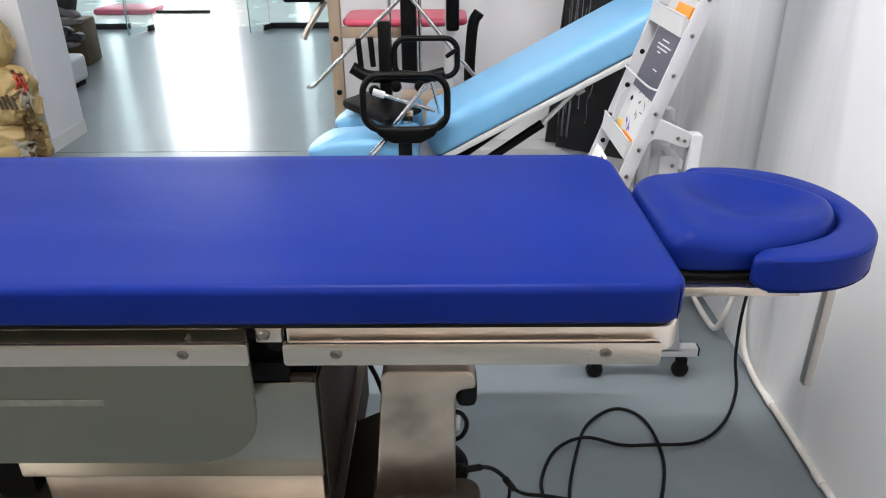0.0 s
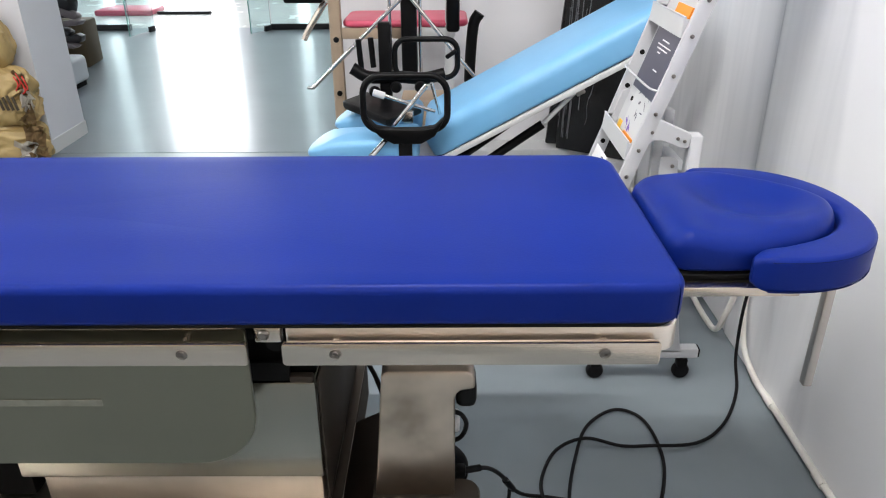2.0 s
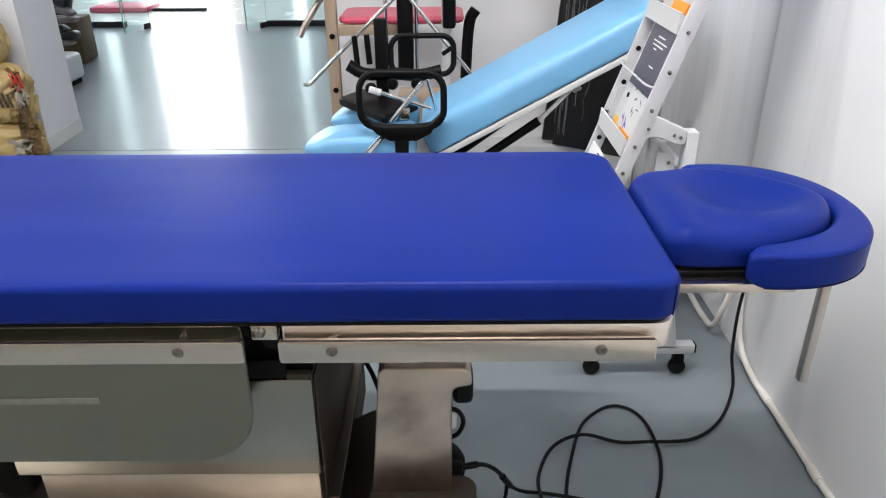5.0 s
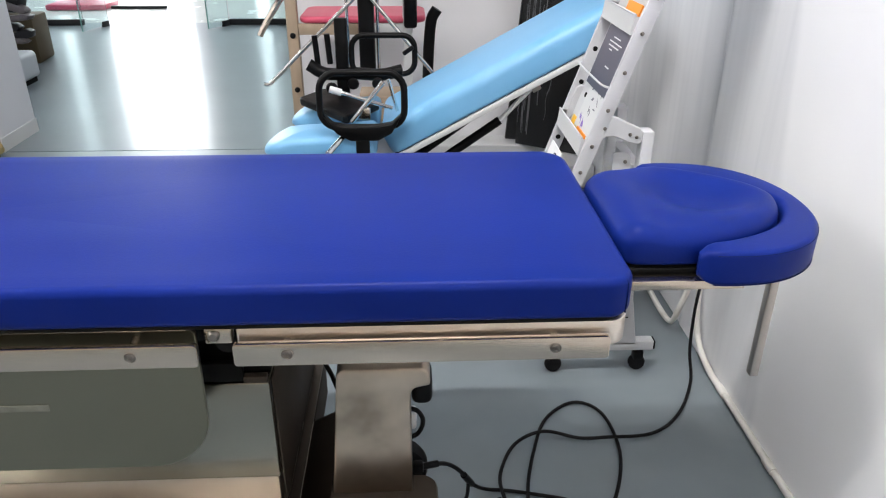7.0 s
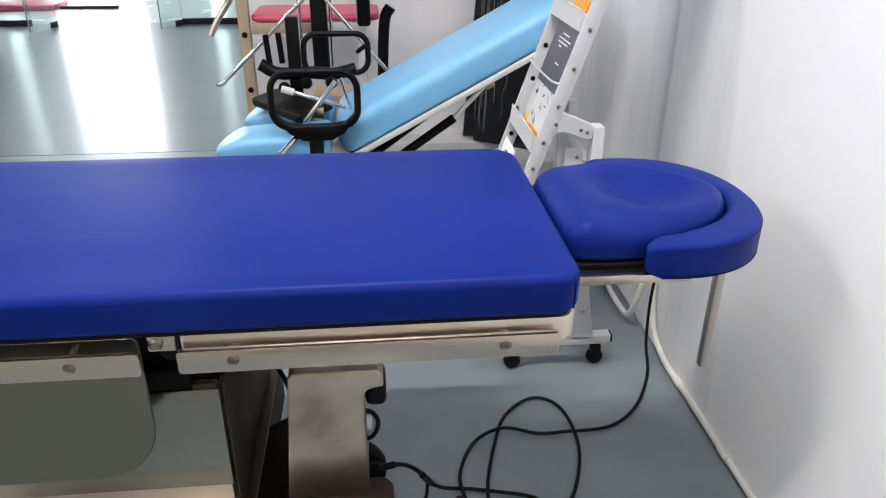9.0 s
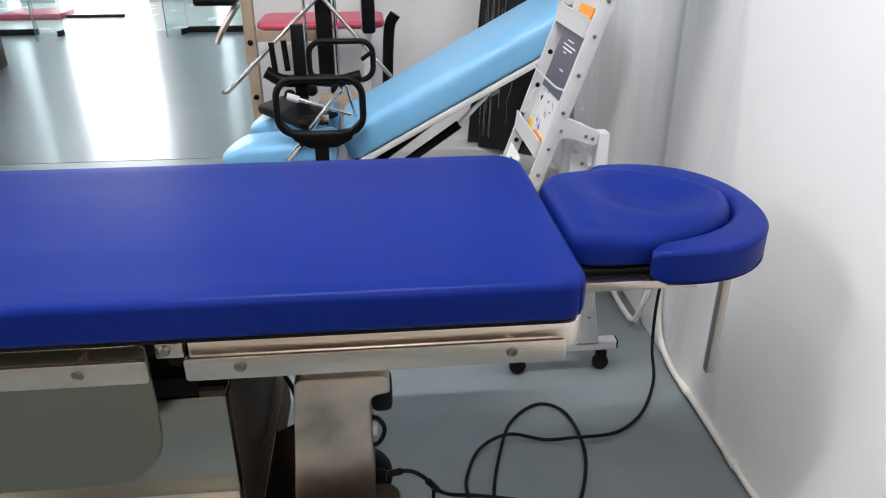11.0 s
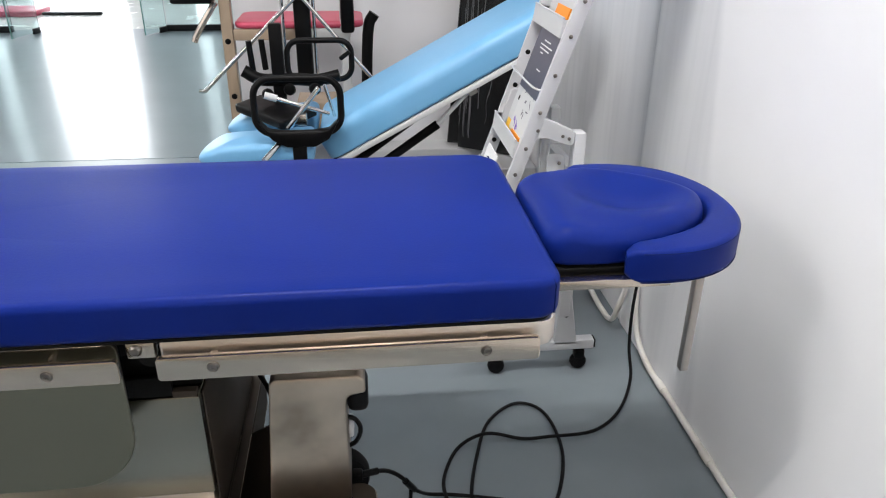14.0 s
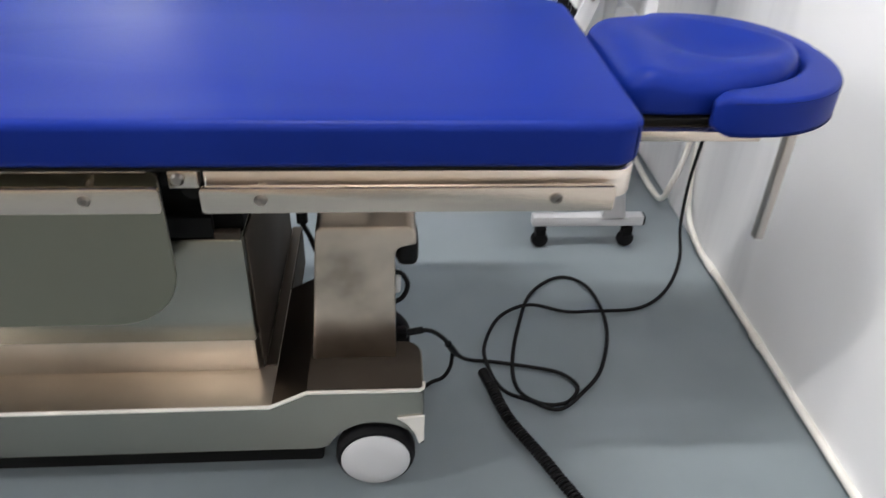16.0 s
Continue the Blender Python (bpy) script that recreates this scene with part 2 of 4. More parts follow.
def box(x0, x1, y0, y1, z0, z1, bev=0.0, seg=2, bm=None):
    bm2 = bmesh.new()
    bmesh.ops.create_cube(bm2, size=1)
    bmesh.ops.scale(bm2, verts=bm2.verts, vec=(abs(x1 - x0), abs(y1 - y0), abs(z1 - z0)))
    bmesh.ops.translate(bm2, verts=bm2.verts, vec=((x0 + x1) / 2, (y0 + y1) / 2, (z0 + z1) / 2))
    if bev:
        bmesh.ops.bevel(bm2, geom=bm2.edges[:], offset=bev, segments=seg, affect="EDGES", profile=0.5)
    return join(bm, bm2)


def join(bm, bm2):
    if bm is None:
        return bm2
    me = bpy.data.meshes.new("tmp")
    bm2.to_mesh(me)
    bm2.free()
    bm.from_mesh(me)
    bpy.data.meshes.remove(me)
    return bm


def moved(bm, m):
    bmesh.ops.transform(bm, matrix=m, verts=bm.verts)
    return bm


def prism(pts, axis, a, b, bev=0.0, seg=2, bm=None):
    """A flat outline pushed along an axis from a to b. Outline: (x, z) for "y", (y, z) for "x", (x, y) for "z"."""
    bm2 = bmesh.new()

    def at(p, v):
        return {"y": (p[0], v, p[1]), "x": (v, p[0], p[1]), "z": (p[0], p[1], v)}[axis]
    lo = [bm2.verts.new(at(p, a)) for p in pts]
    hi = [bm2.verts.new(at(p, b)) for p in pts]
    bm2.faces.new(lo)
    bm2.faces.new(hi[::-1])
    for i in range(len(pts)):
        j = (i + 1) % len(pts)
        bm2.faces.new((lo[i], hi[i], hi[j], lo[j]))
    bmesh.ops.recalc_face_normals(bm2, faces=bm2.faces)
    if bev:
        bmesh.ops.bevel(bm2, geom=bm2.edges[:], offset=bev, segments=seg, affect="EDGES", profile=0.5, clamp_overlap=True)
    return join(bm, bm2)


def rounded(x0, x1, y0, y1, r, n=6):
    """A rounded rectangle; r: one radius or four (from the low-low corner, anticlockwise)."""
    r = [r] * 4 if isinstance(r, (int, float)) else r
    out = []
    for (cx, cy, a), q in zip(((x0, y0, 180), (x1, y0, 270), (x1, y1, 0), (x0, y1, 90)), r):
        mx, my = cx + (q if cx == x0 else -q), cy + (q if cy == y0 else -q)
        for k in range(n + 1):
            w = radians(a + 90 * k / n)
            out.append((mx + q * math.cos(w), my + q * math.sin(w)))
    return out


def slab(outline, z0, z1, r, steps=5, rings=6, dome=None, centre=None, bottom_r=None):
    """A cushion: an outline seen from above, with its rims rounded by r, and a top shaped by dome(x, y)."""
    bm = bmesh.new()
    n = len(outline)
    nor = []
    for i in range(n):
        ax, ay = outline[i - 1]
        bx, by = outline[(i + 1) % n]
        d = Vector((by - ay, ax - bx))
        nor.append(d.normalized())
    rb = r if bottom_r is None else bottom_r
    levels = [(rb * (1 - math.sin(radians(90 * k / steps))), z0 + rb * (1 - math.cos(radians(90 * k / steps)))) for k in range(steps + 1)]
    levels += [(r * (1 - math.cos(radians(90 * k / steps))), z1 - r * (1 - math.sin(radians(90 * k / steps)))) for k in range(steps + 1)]
    cx, cy = centre or (sum(p[0] for p in outline) / n, sum(p[1] for p in outline) / n)
    loops = []
    for inset, z in levels:
        loops.append([bm.verts.new((outline[i][0] - nor[i].x * inset, outline[i][1] - nor[i].y * inset, z)) for i in range(n)])
    for k in range(1, rings):
        f = 1 - k / rings
        loops.append([bm.verts.new((cx + (v.co.x - cx) * f, cy + (v.co.y - cy) * f, z1)) for v in loops[2 * steps + 1]])
    for a, b in zip(loops, loops[1:]):
        for i in range(n):
            bm.faces.new((a[i], a[(i + 1) % n], b[(i + 1) % n], b[i]))
    tip = bm.verts.new((cx, cy, z1))
    for i in range(n):
        bm.faces.new((loops[-1][i], loops[-1][(i + 1) % n], tip))
    bm.faces.new(loops[0][::-1])
    if dome:
        for v in bm.verts:
            if v.co.z > (z0 + z1) / 2:
                v.co.z += dome(v.co.x, v.co.y)
    return bm


def smooth_path(pts, per=6, closed=False):
    pts = [Vector(p) for p in pts]
    out, n = [], len(pts)
    for i in range(n if closed else n - 1):
        p1, p2 = pts[i], pts[(i + 1) % n]
        p0 = pts[i - 1] if (i or closed) else p1 * 2 - p2
        p3 = pts[(i + 2) % n] if (closed or i + 2 < n) else p2 * 2 - p1
        for k in range(per):
            t = k / per
            out.append(0.5 * (2 * p1 + (p2 - p0) * t + (2 * p0 - 5 * p1 + 4 * p2 - p3) * t * t + (3 * p1 - p0 - 3 * p2 + p3) * t ** 3))
    if not closed:
        out.append(pts[-1])
    return out


def sweep(path, profile, closed=False, up=(0, 0, 1), sizes=None, bm=None):
    """Sweeps a closed profile of (side, up) pairs along the path."""
    bm2 = bmesh.new()
    path = [Vector(p) for p in path]
    n, loops, u = len(path), [], Vector(up)
    for i, p in enumerate(path):
        a = path[i - 1] if (i or closed) else p
        b = path[(i + 1) % n] if (closed or i + 1 < n) else p
        d = (b - a).normalized()
        side = d.cross(u)
        if side.length < 1e-4:
            side = d.cross(Vector((1, 0.1, 0)))
        side.normalize()
        v = side.cross(d).normalized()
        u = v if up == (0, 0, 1.0001) else u
        s = sizes[i] if sizes else (1, 1)
        loops.append([bm2.verts.new(p + side * (q[0] * s[0]) + v * (q[1] * s[1])) for q in profile])
    m = len(profile)
    for i in range(n if closed else n - 1):
        a, b = loops[i], loops[(i + 1) % n]
        for k in range(m):
            bm2.faces.new((a[k], a[(k + 1) % m], b[(k + 1) % m], b[k]))
    if not closed:
        bm2.faces.new(loops[0])
        bm2.faces.new(loops[-1][::-1])
    bmesh.ops.recalc_face_normals(bm2, faces=bm2.faces)
    return join(bm, bm2)


def circle(r, n=10):
    return [(r * math.cos(2 * math.pi * k / n), r * math.sin(2 * math.pi * k / n)) for k in range(n)]


def tube(pts, r, n=10, per=6, closed=False, bm=None, straight=False):
    path = [Vector(p) for p in pts] if straight else smooth_path(pts, per, closed)
    return sweep(path, circle(r, n), closed, (0, 0, 1.0001), bm=bm)


def disc(c, axis, profile, n=28, bm=None):
    """A turned piece: (radius, height) pairs round an axis through c."""
    bm2 = bmesh.new()
    loops = []
    for r, h in profile:
        loops.append([bm2.verts.new((r * math.cos(2 * math.pi * k / n), r * math.sin(2 * math.pi * k / n), h)) for k in range(n)])
    for a, b in zip(loops, loops[1:]):
        for k in range(n):
            bm2.faces.new((a[k], a[(k + 1) % n], b[(k + 1) % n], b[k]))
    bm2.faces.new(loops[0][::-1])
    bm2.faces.new(loops[-1])
    q = Vector((0, 0, 1)).rotation_difference(Vector(axis)).to_matrix().to_4x4()
    moved(bm2, Matrix.Translation(c) @ q)
    return join(bm, bm2)


# ---- setting ----
WX = 0.946
setting("floor", box(-4.0, WX + 0.1, -3.0, 3.338, -0.1, 0.0), M_floor, "smooth blue-grey epoxy floor of the showroom", "floor")
setting("floor_hall", box(-4.6, 3.0, 3.346, 7.30, -0.1, 0.0), M_hall, "glossy grey-green epoxy floor of the hall", "floor")
setting("threshold", box(-4.0, WX + 0.1, 3.336, 3.348, -0.1, -0.003), M_dark, "narrow dark floor joint between showroom and hall", "threshold")
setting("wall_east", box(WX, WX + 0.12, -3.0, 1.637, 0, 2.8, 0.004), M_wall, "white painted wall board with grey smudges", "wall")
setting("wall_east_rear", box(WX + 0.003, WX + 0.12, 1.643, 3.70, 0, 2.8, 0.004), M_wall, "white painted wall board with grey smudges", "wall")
setting("wall_north", box(-0.34, WX, 3.20, 3.70, 0, 2.8), M_wall2, "white plastered wall behind the exam chair", "wall")
setting("wall_north_west", box(-4.0, -1.85, 3.34, 3.70, 0, 2.8), M_pillar, "white plastered wall end beside the opening", "wall")
setting("lintel", box(-1.85, -0.34, 3.34, 3.70, 2.4, 2.8), M_wall2, "white lintel over the opening", "wall")
setting("baseboard", box(-1.853, -1.846, 3.33, 3.705, 0, 0.07), M_offwhite, "pale grey baseboard on the wall end", "baseboard")
setting("wall_west", box(-4.12, -4.0, -3.0, 3.70, 0, 2.8), M_wall2, "plain white side wall", "wall")
setting("wall_south", box(-4.12, WX + 0.12, -3.12, -3.0, 0, 2.8), M_tan, "plain tan end wall", "wall")
setting("ceiling", box(-5.7, 3.1, -3.12, 9.75, 2.8, 2.9), M_ceil, "plain white ceiling", "ceiling")
setting("wall_hall_west", box(-4.7, -4.6, 3.70, 7.30, 0, 2.8), M_wall2, "plain white hall wall", "wall")
setting("wall_hall_east", box(3.0, 3.1, 3.70, 7.30, 0, 2.8), M_wall2, "plain white hall wall", "wall")
setting("wall_hall_south", box(WX + 0.12, 3.0, 3.58, 3.70, 0, 2.8), M_wall2, "plain white hall wall", "wall")
setting("wall_hall_south_west", box(-4.7, -4.0, 3.58, 3.70, 0, 2.8), M_wall2, "plain white hall wall", "wall")
setting("plinth", box(-0.34, WX - 0.002, 3.05, 3.198, 0, 0.104, 0.006), M_offwhite, "low white plinth along the wall foot", "plinth")
setting("plinth_return", box(0.79, WX - 0.002, 2.75, 3.048, 0, 0.104, 0.006), M_offwhite, "low white plinth along the side wall foot", "plinth")
setting("floor_porch", box(-5.6, 3.0, 7.30, 9.75, -0.1, -0.002), M_porch, "pale glossy tiles of the entrance porch", "floor")
# Unseen wall pieces, spaced so daylight shows as streaks on the hall floor.
PORCH_GAPS = [(-5.6, -4.34), (-4.12, -3.72), (-2.60, -1.80), (-1.62, 3.0)]
for k, (a, b) in enumerate(PORCH_GAPS):
    setting("wall_porch_%d" % (k + 1), box(a, b, 9.6, 9.75, 0, 2.8), M_wall2, "pale porch wall added out of view to limit the daylight", "wall")
setting("wall_porch_west", box(-5.7, -5.6, 7.3, 9.75, 0, 2.8), M_wall2, "pale porch wall added out of view to limit the daylight", "wall")
setting("wall_porch_east", box(3.0, 3.1, 7.3, 9.75, 0, 2.8), M_wall2, "pale porch wall added out of view to limit the daylight", "wall")
setting("ground", box(-40, 40, 9.76, 60, -0.14, -0.04), M_ground, "pale sunlit paving outside the glazed front", "ground")
setting("backdrop", box(-14, 10, 13.0, 13.1, -0.04, 7), M_day, "bright daylight beyond the glazed front", "backdrop")


def ceiling_light(x, y, lx, ly):
    e = thing("ceiling_light", (x, y, 2.74), "white fluorescent ceiling lamp with a pale diffuser", "lamp", "ceiling lamps")
    part("frame", box(x - lx / 2 - 0.03, x + lx / 2 + 0.03, y - ly / 2 - 0.03, y + ly / 2 + 0.03, 2.745, 2.80, 0.005), M_white, e)
    part("diffuser", box(x - lx / 2, x + lx / 2, y - ly / 2, y + ly / 2, 2.715, 2.744, 0.008), M_lampw, e)


# The fixture at x = -3.3 is unseen, built for the added fill lamp.
for lx, ly, watts in LAMPS:
    ceiling_light(lx, ly, 1.2, 0.08)
for lx, ly in ((-3.5, 5.2), (1.0, 5.2), (-3.6, 8.4), (-0.6, 8.4)):
    ceiling_light(lx, ly, 1.2, 0.26)

# white pipes on the foot of the east wall
pipe = thing("wall_pipe", (0.90, 1.3, 0.0), "white plastic pipe along the wall foot, bent up the wall", "pipe")
R_P = 0.0082
part("lower_pipe", tube([(0.939, y, 0.016) for y in (-2.6, -1, 0.2, 1.0, 1.26)] + [(0.934, 1.37, 0.022), (0.931, 1.46, 0.06), (0.932, 1.505, 0.15), (0.932, 1.515, 0.30), (0.934, 1.515, 0.36), (0.957, 1.515, 0.39)], R_P, 10, 6), M_pvc, pipe)
part("rear_pipe", tube([(0.930, 2.9, 0.02), (0.928, 2.2, 0.02), (0.909, 1.82, 0.020), (0.904, 1.68, 0.022), (0.904, 1.60, 0.035), (0.909, 1.57, 0.09), (0.930, 1.565, 0.2), (0.933, 1.565, 0.36), (0.957, 1.565, 0.39)], R_P, 10, 6), M_pvc, pipe)
for yy in (0.35, 1.0, 1.27):
    part("coupling", tube([(0.938, yy, 0.016), (0.938, yy + 0.04, 0.016)], 0.0100, 12, 1, straight=True), M_pvc, pipe)


# ---- operating table ----
table = thing("operating_table", (-0.3, 0.9, 0.0), "stainless steel operating table with a long blue vinyl mattress and headrest", "operating table")
SLIDE["x"] = 0.015
TX0, TX1, TY0, TY1 = -1.55, 0.436, 0.640, 1.180
part("mattress", slab(rounded(TX0, TX1, TY0, TY1, [0.038, 0.038, 0.058, 0.05], 9), 0.643, 0.704, 0.013, 6, 8, lambda x, y: 0.002 * math.sin(7 * x + 3 * y) * math.sin(9 * y)), M_vinyl, table, "blue vinyl mattress with rounded rims")
part("underlay", slab(rounded(TX0 + 0.01, TX1 - 0.008, TY0 + 0.008, TY1 - 0.008, 0.035, 6), 0.6375, 0.6435, 0.001, 1, 2), M_dark, table, "black board under the mattress")


def screw(parent, x, y, z):
    part("screw", disc((x, y, z), (0, -1, 0), [(0.0078, 0), (0.0078, 0.0012), (0.0066, 0.0018), (0.0056, 0.0008), (0.0046, 0.0022), (0.0030, 0.0022), (0.0026, 0.0004), (0.0005, 0.0004)], 16), M_screw, parent, "countersunk socket screw")


def side_rail(x0, x1, y, front, screws):
    s = -1 if front else 1
    bm = prism(rounded(x0, x1, 0.590, 0.624, 0.005, 4), "y", min(y, y + s * 0.010), max(y, y + s * 0.010), 0.0018, 2)
    ob = part("side_rail", bm, M_steel, table, "flat brushed steel accessory rail")
    for sx in screws:
        part("spacer", tube([(sx, y, 0.612), (sx, y - s * 0.03, 0.622)], 0.006, 10, 1, straight=True), M_steel, ob)
        if front:
            screw(ob, sx, y - 0.010, 0.6085)
    return ob


side_rail(-0.102, 0.403, 0.640, True, (-0.031, 0.329))
side_rail(-1.48, -0.149, 0.640, True, (-1.2, -0.72, -0.236))
side_rail(-0.097, 0.408, 1.180, False, (-0.025, 0.335))
side_rail(-1.48, -0.144, 1.180, False, (-1.2, -0.237))
# back section: a box frame with a rounded end
frame_out = rounded(-0.100, 0.434, 0.650, 1.170, [0.004, 0.03, 0.03, 0.004], 6)
part("back_frame", slab(frame_out, 0.597, 0.637, 0.003, 2, 2), M_satin, table, "brushed steel frame of the back section")
part("seat_frame", box(-1.52, -0.150, 0.672, 1.148, 0.604, 0.637, 0.003), M_dark, table, "dark frame of the seat section")
part("seat_frame_lip", box(-1.52, -0.166, 0.652, 0.672, 0.6335, 0.6372, 0.001), M_steel, table)
hinge = part("hinge_plate", box(-0.143, -0.106, 0.652, 0.668, 0.612, 0.637, 0.003), M_steel, table, "steel hinge plate between the sections")
part("hinge_bolt", disc((-0.130, 0.652, 0.626), (0, -1, 0), [(0.008, 0), (0.008, 0.003), (0.0055, 0.006), (0.002, 0.0065)], 16), M_screw, hinge)
part("hinge_knuckle", tube([(-0.118, 0.662, 0.606), (-0.118, 0.72, 0.606)], 0.014, 16, 1, straight=True), M_dark, table)
# hanging cover under the seat section
skirt = [(-1.5, 0.633), (-1.5, 0.386)] + [(-0.256 + 0.095 * math.cos(radians(a)), 0.481 + 0.095 * math.sin(radians(a))) for a in range(-90, 1, 9)] + [(-0.159, 0.55), (-0.157, 0.625), (-0.163, 0.633)]
skirt_bm = prism(skirt, "y", 0.660, 0.668, 0.0015, 1)
moved(skirt_bm, Matrix.Translation((0, 0.664, 0.600)) @ pose(0, 0, 0, 2, 0, 0) @ Matrix.Translation((0, -0.664, -0.600)))
skirt_ob = part("skirt_panel", skirt_bm, M_skirt, table, "hanging sheet steel cover with a rounded corner")
part("worn_lettering", box(-0.60, -0.378, 0.6616, 0.6634, 0.499, 0.510, 0.0004, 1), M_letter, skirt_ob, "worn pale line of lettering")
# telescopic column cover
SLIDE["x"] = 0.0
part("upper_cover", box(-0.600, -0.078, 0.770, 1.085, 0.262, 0.460, 0.004), M_steel_v, table, "upper sheet steel column cover")
part("cover_tray", box(-0.300, -0.118, 0.772, 0.784, 0.461, 0.496, 0.002), M_dark, table)
part("cover_tray", box(-0.117, -0.080, 0.766, 0.78, 0.462, 0.474, 0.002), M_brown, table)
part("lower_cover", box(-0.570, -0.084, 0.782, 1.075, 0.185, 0.275, 0.004), M_deck, table, "lower sheet steel column cover")
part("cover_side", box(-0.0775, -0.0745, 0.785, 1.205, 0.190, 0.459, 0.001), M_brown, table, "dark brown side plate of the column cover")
# Added dark block; it only supplies the blackness left of the column.
part("dark_filler", box(-1.10, -0.604, 0.800, 1.06, 0.19, 0.32, 0.01), M_dark, table, "black block added to darken the place beside the column")
part("column_head", box(-0.58, -0.079, 0.800, 1.06, 0.4605, 0.600, 0.004), M_dark, table, "dark slide carriage under the top")
# base with a raised end
base_out = [(-1.15, 0.088), (0.016, 0.088)]
base_out += [(0.110 + 0.082 * math.cos(radians(a)), 0.066 + 0.082 * math.sin(radians(a))) for a in range(160, 19, -14)]
base_out += [(0.192, 0.092), (0.190, 0.216), (0.006, 0.217), (-0.054, 0.186), (-1.15, 0.184)]
def round_end(bm, xmin, rear, fore):
    """Rounds the upright edges at the right end of a base plate."""
    for near, r in ((False, rear), (True, fore)):
        mid = 0.75
        es = [e for e in bm.edges if all(v.co.x > xmin and (v.co.y < mid) == near for v in e.verts) and abs(e.verts[0].co.y - e.verts[1].co.y) < 1e-5 and abs(e.verts[0].co.z - e.verts[1].co.z) > abs(e.verts[0].co.x - e.verts[1].co.x) * 2]
        if es:
            bmesh.ops.bevel(bm, geom=es, offset=r, segments=5, profile=0.5, affect="EDGES")
    return bm


part("base", round_end(prism(base_out, "y", 0.694, 0.812), 0.185, 0.030, 0.006), M_steel_v, table, "sheet steel base with a raised end")
part("base_core", prism([(-1.15, 0.080), (0.140, 0.080), (0.140, 0.2165), (0.006, 0.217), (-0.054, 0.186), (-1.15, 0.184)], "y", 0.8125, 1.010, 0.002, 1), M_steel_v, table)
part("base_deck", prism([(-1.14, 0.1855), (-0.0545, 0.1875), (-0.0545, 0.183), (-1.14, 0.181)], "y", 0.700, 1.004), M_deck, table, "brown-tinted steel deck plate")
# Dark tone here stands for the table's underside mirrored in the deck.
part("deck_ramp", prism([(-0.054, 0.1875), (0.006, 0.2185), (0.136, 0.2185), (0.136, 0.214), (0.006, 0.213), (-0.054, 0.183)], "y", 0.700, 1.004), M_deckdark, table, "sloping deck plate, darkened for its reflection of the table's underside")
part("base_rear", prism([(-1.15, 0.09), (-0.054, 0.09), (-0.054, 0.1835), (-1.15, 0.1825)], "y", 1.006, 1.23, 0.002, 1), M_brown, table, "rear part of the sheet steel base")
part("deck_strip", box(-0.0742, -0.055, 0.790, 1.225, 0.1881, 0.1905, 0.0008, 1), M_deckdark, table, "dark brown steel strip beside the column cover")
part("deck_edge", tube([(-1.14, 0.6955, 0.1850), (-0.056, 0.6955, 0.1870), (0.005, 0.6955, 0.2175), (0.183, 0.6955, 0.2170), (0.1885, 0.700, 0.2170), (0.1895, 0.712, 0.2170)], 0.0034, 8, 1, straight=True), M_edgesteel, table, "bright rolled deck edge")
# Brown also carries the mirrored dark underside on this plate.
part("raised_deck", round_end(prism([(0.004, 0.2187), (0.1875, 0.2187), (0.1875, 0.2200), (0.004, 0.2200)], "y", 0.698, 0.810), 0.185, 0.028, 0.006), M_brown, table, "deck plate under the housing, darkened for the underside it reflects")
# Black block stands for the band of shadow below the base.
part("underbody_shadow", box(-1.13, 0.02, 0.712, 0.99, 0.036, 0.092, 0.006), M_dark, table, "black block in place of the shadow below the base")
part("corner_plate", prism([(0.146, 0.158), (0.1915, 0.163), (0.1915, 0.104), (0.183, 0.096), (0.176, 0.122), (0.163, 0.144)], "y", 0.690, 0.6945, 0.001, 1), M_edgesteel, table, "bright steel corner plate over the castor")


def castor(x, y, front):
    s = -1 if front else 1
    c = part("castor", disc((x, y, 0.067), (0, s, 0), [(0.050, -0.022), (0.064, -0.020), (0.067, -0.012), (0.067, 0.006), (0.063, 0.014), (0.056, 0.016)], 36), M_rubber, table, "black-tyred castor")
    part("hub_cover", disc((x, y, 0.067), (0, s, 0), [(0.058, 0.012), (0.058, 0.018), (0.054, 0.0215), (0.03, 0.024), (0.003, 0.025)], 36), M_white, c, "round white hub cover")


castor(0.110, 0.700, True)
castor(-0.98, 0.700, True)
castor(0.110, 1.004, False)
castor(-0.98, 1.120, False)
# control housing on the raised end
house = [(0.008, 0.219), (0.146, 0.219), (0.146, 0.426), (0.148, 0.435), (0.154, 0.441), (0.178, 0.446), (0.178, 0.462), (0.1745, 0.473), (0.165, 0.480), (0.036, 0.480), (0.028, 0.472)]
part("control_housing", prism(house, "y", 0.770, 0.885, 0.006, 3), M_box, table, "steel control housing with an overhanging top")
part("switch_block", box(0.147, 0.182, 0.785, 0.85, 0.394, 0.444, 0.012, 3), M_black, table, "black switch block")
part("connector", disc((0.1465, 0.83, 0.335), (1, 0, 0), [(0.020, 0), (0.020, 0.005), (0.017, 0.008), (0.002, 0.009)], 20), M_white, table, "round pale connector cover")
part("connector_ring", tube([(0.144, 0.815, 0.366), (0.157, 0.815, 0.360), (0.1655, 0.815, 0.343), (0.164, 0.815, 0.325), (0.156, 0.815, 0.310), (0.144, 0.815, 0.303)], 0.0042, 8, 5), M_black, table, "black cable loop round the connector")
part("inlet_plug", box(0.147, 0.166, 0.806, 0.826, 0.224, 0.243, 0.004), M_black, table, "black inlet plug")
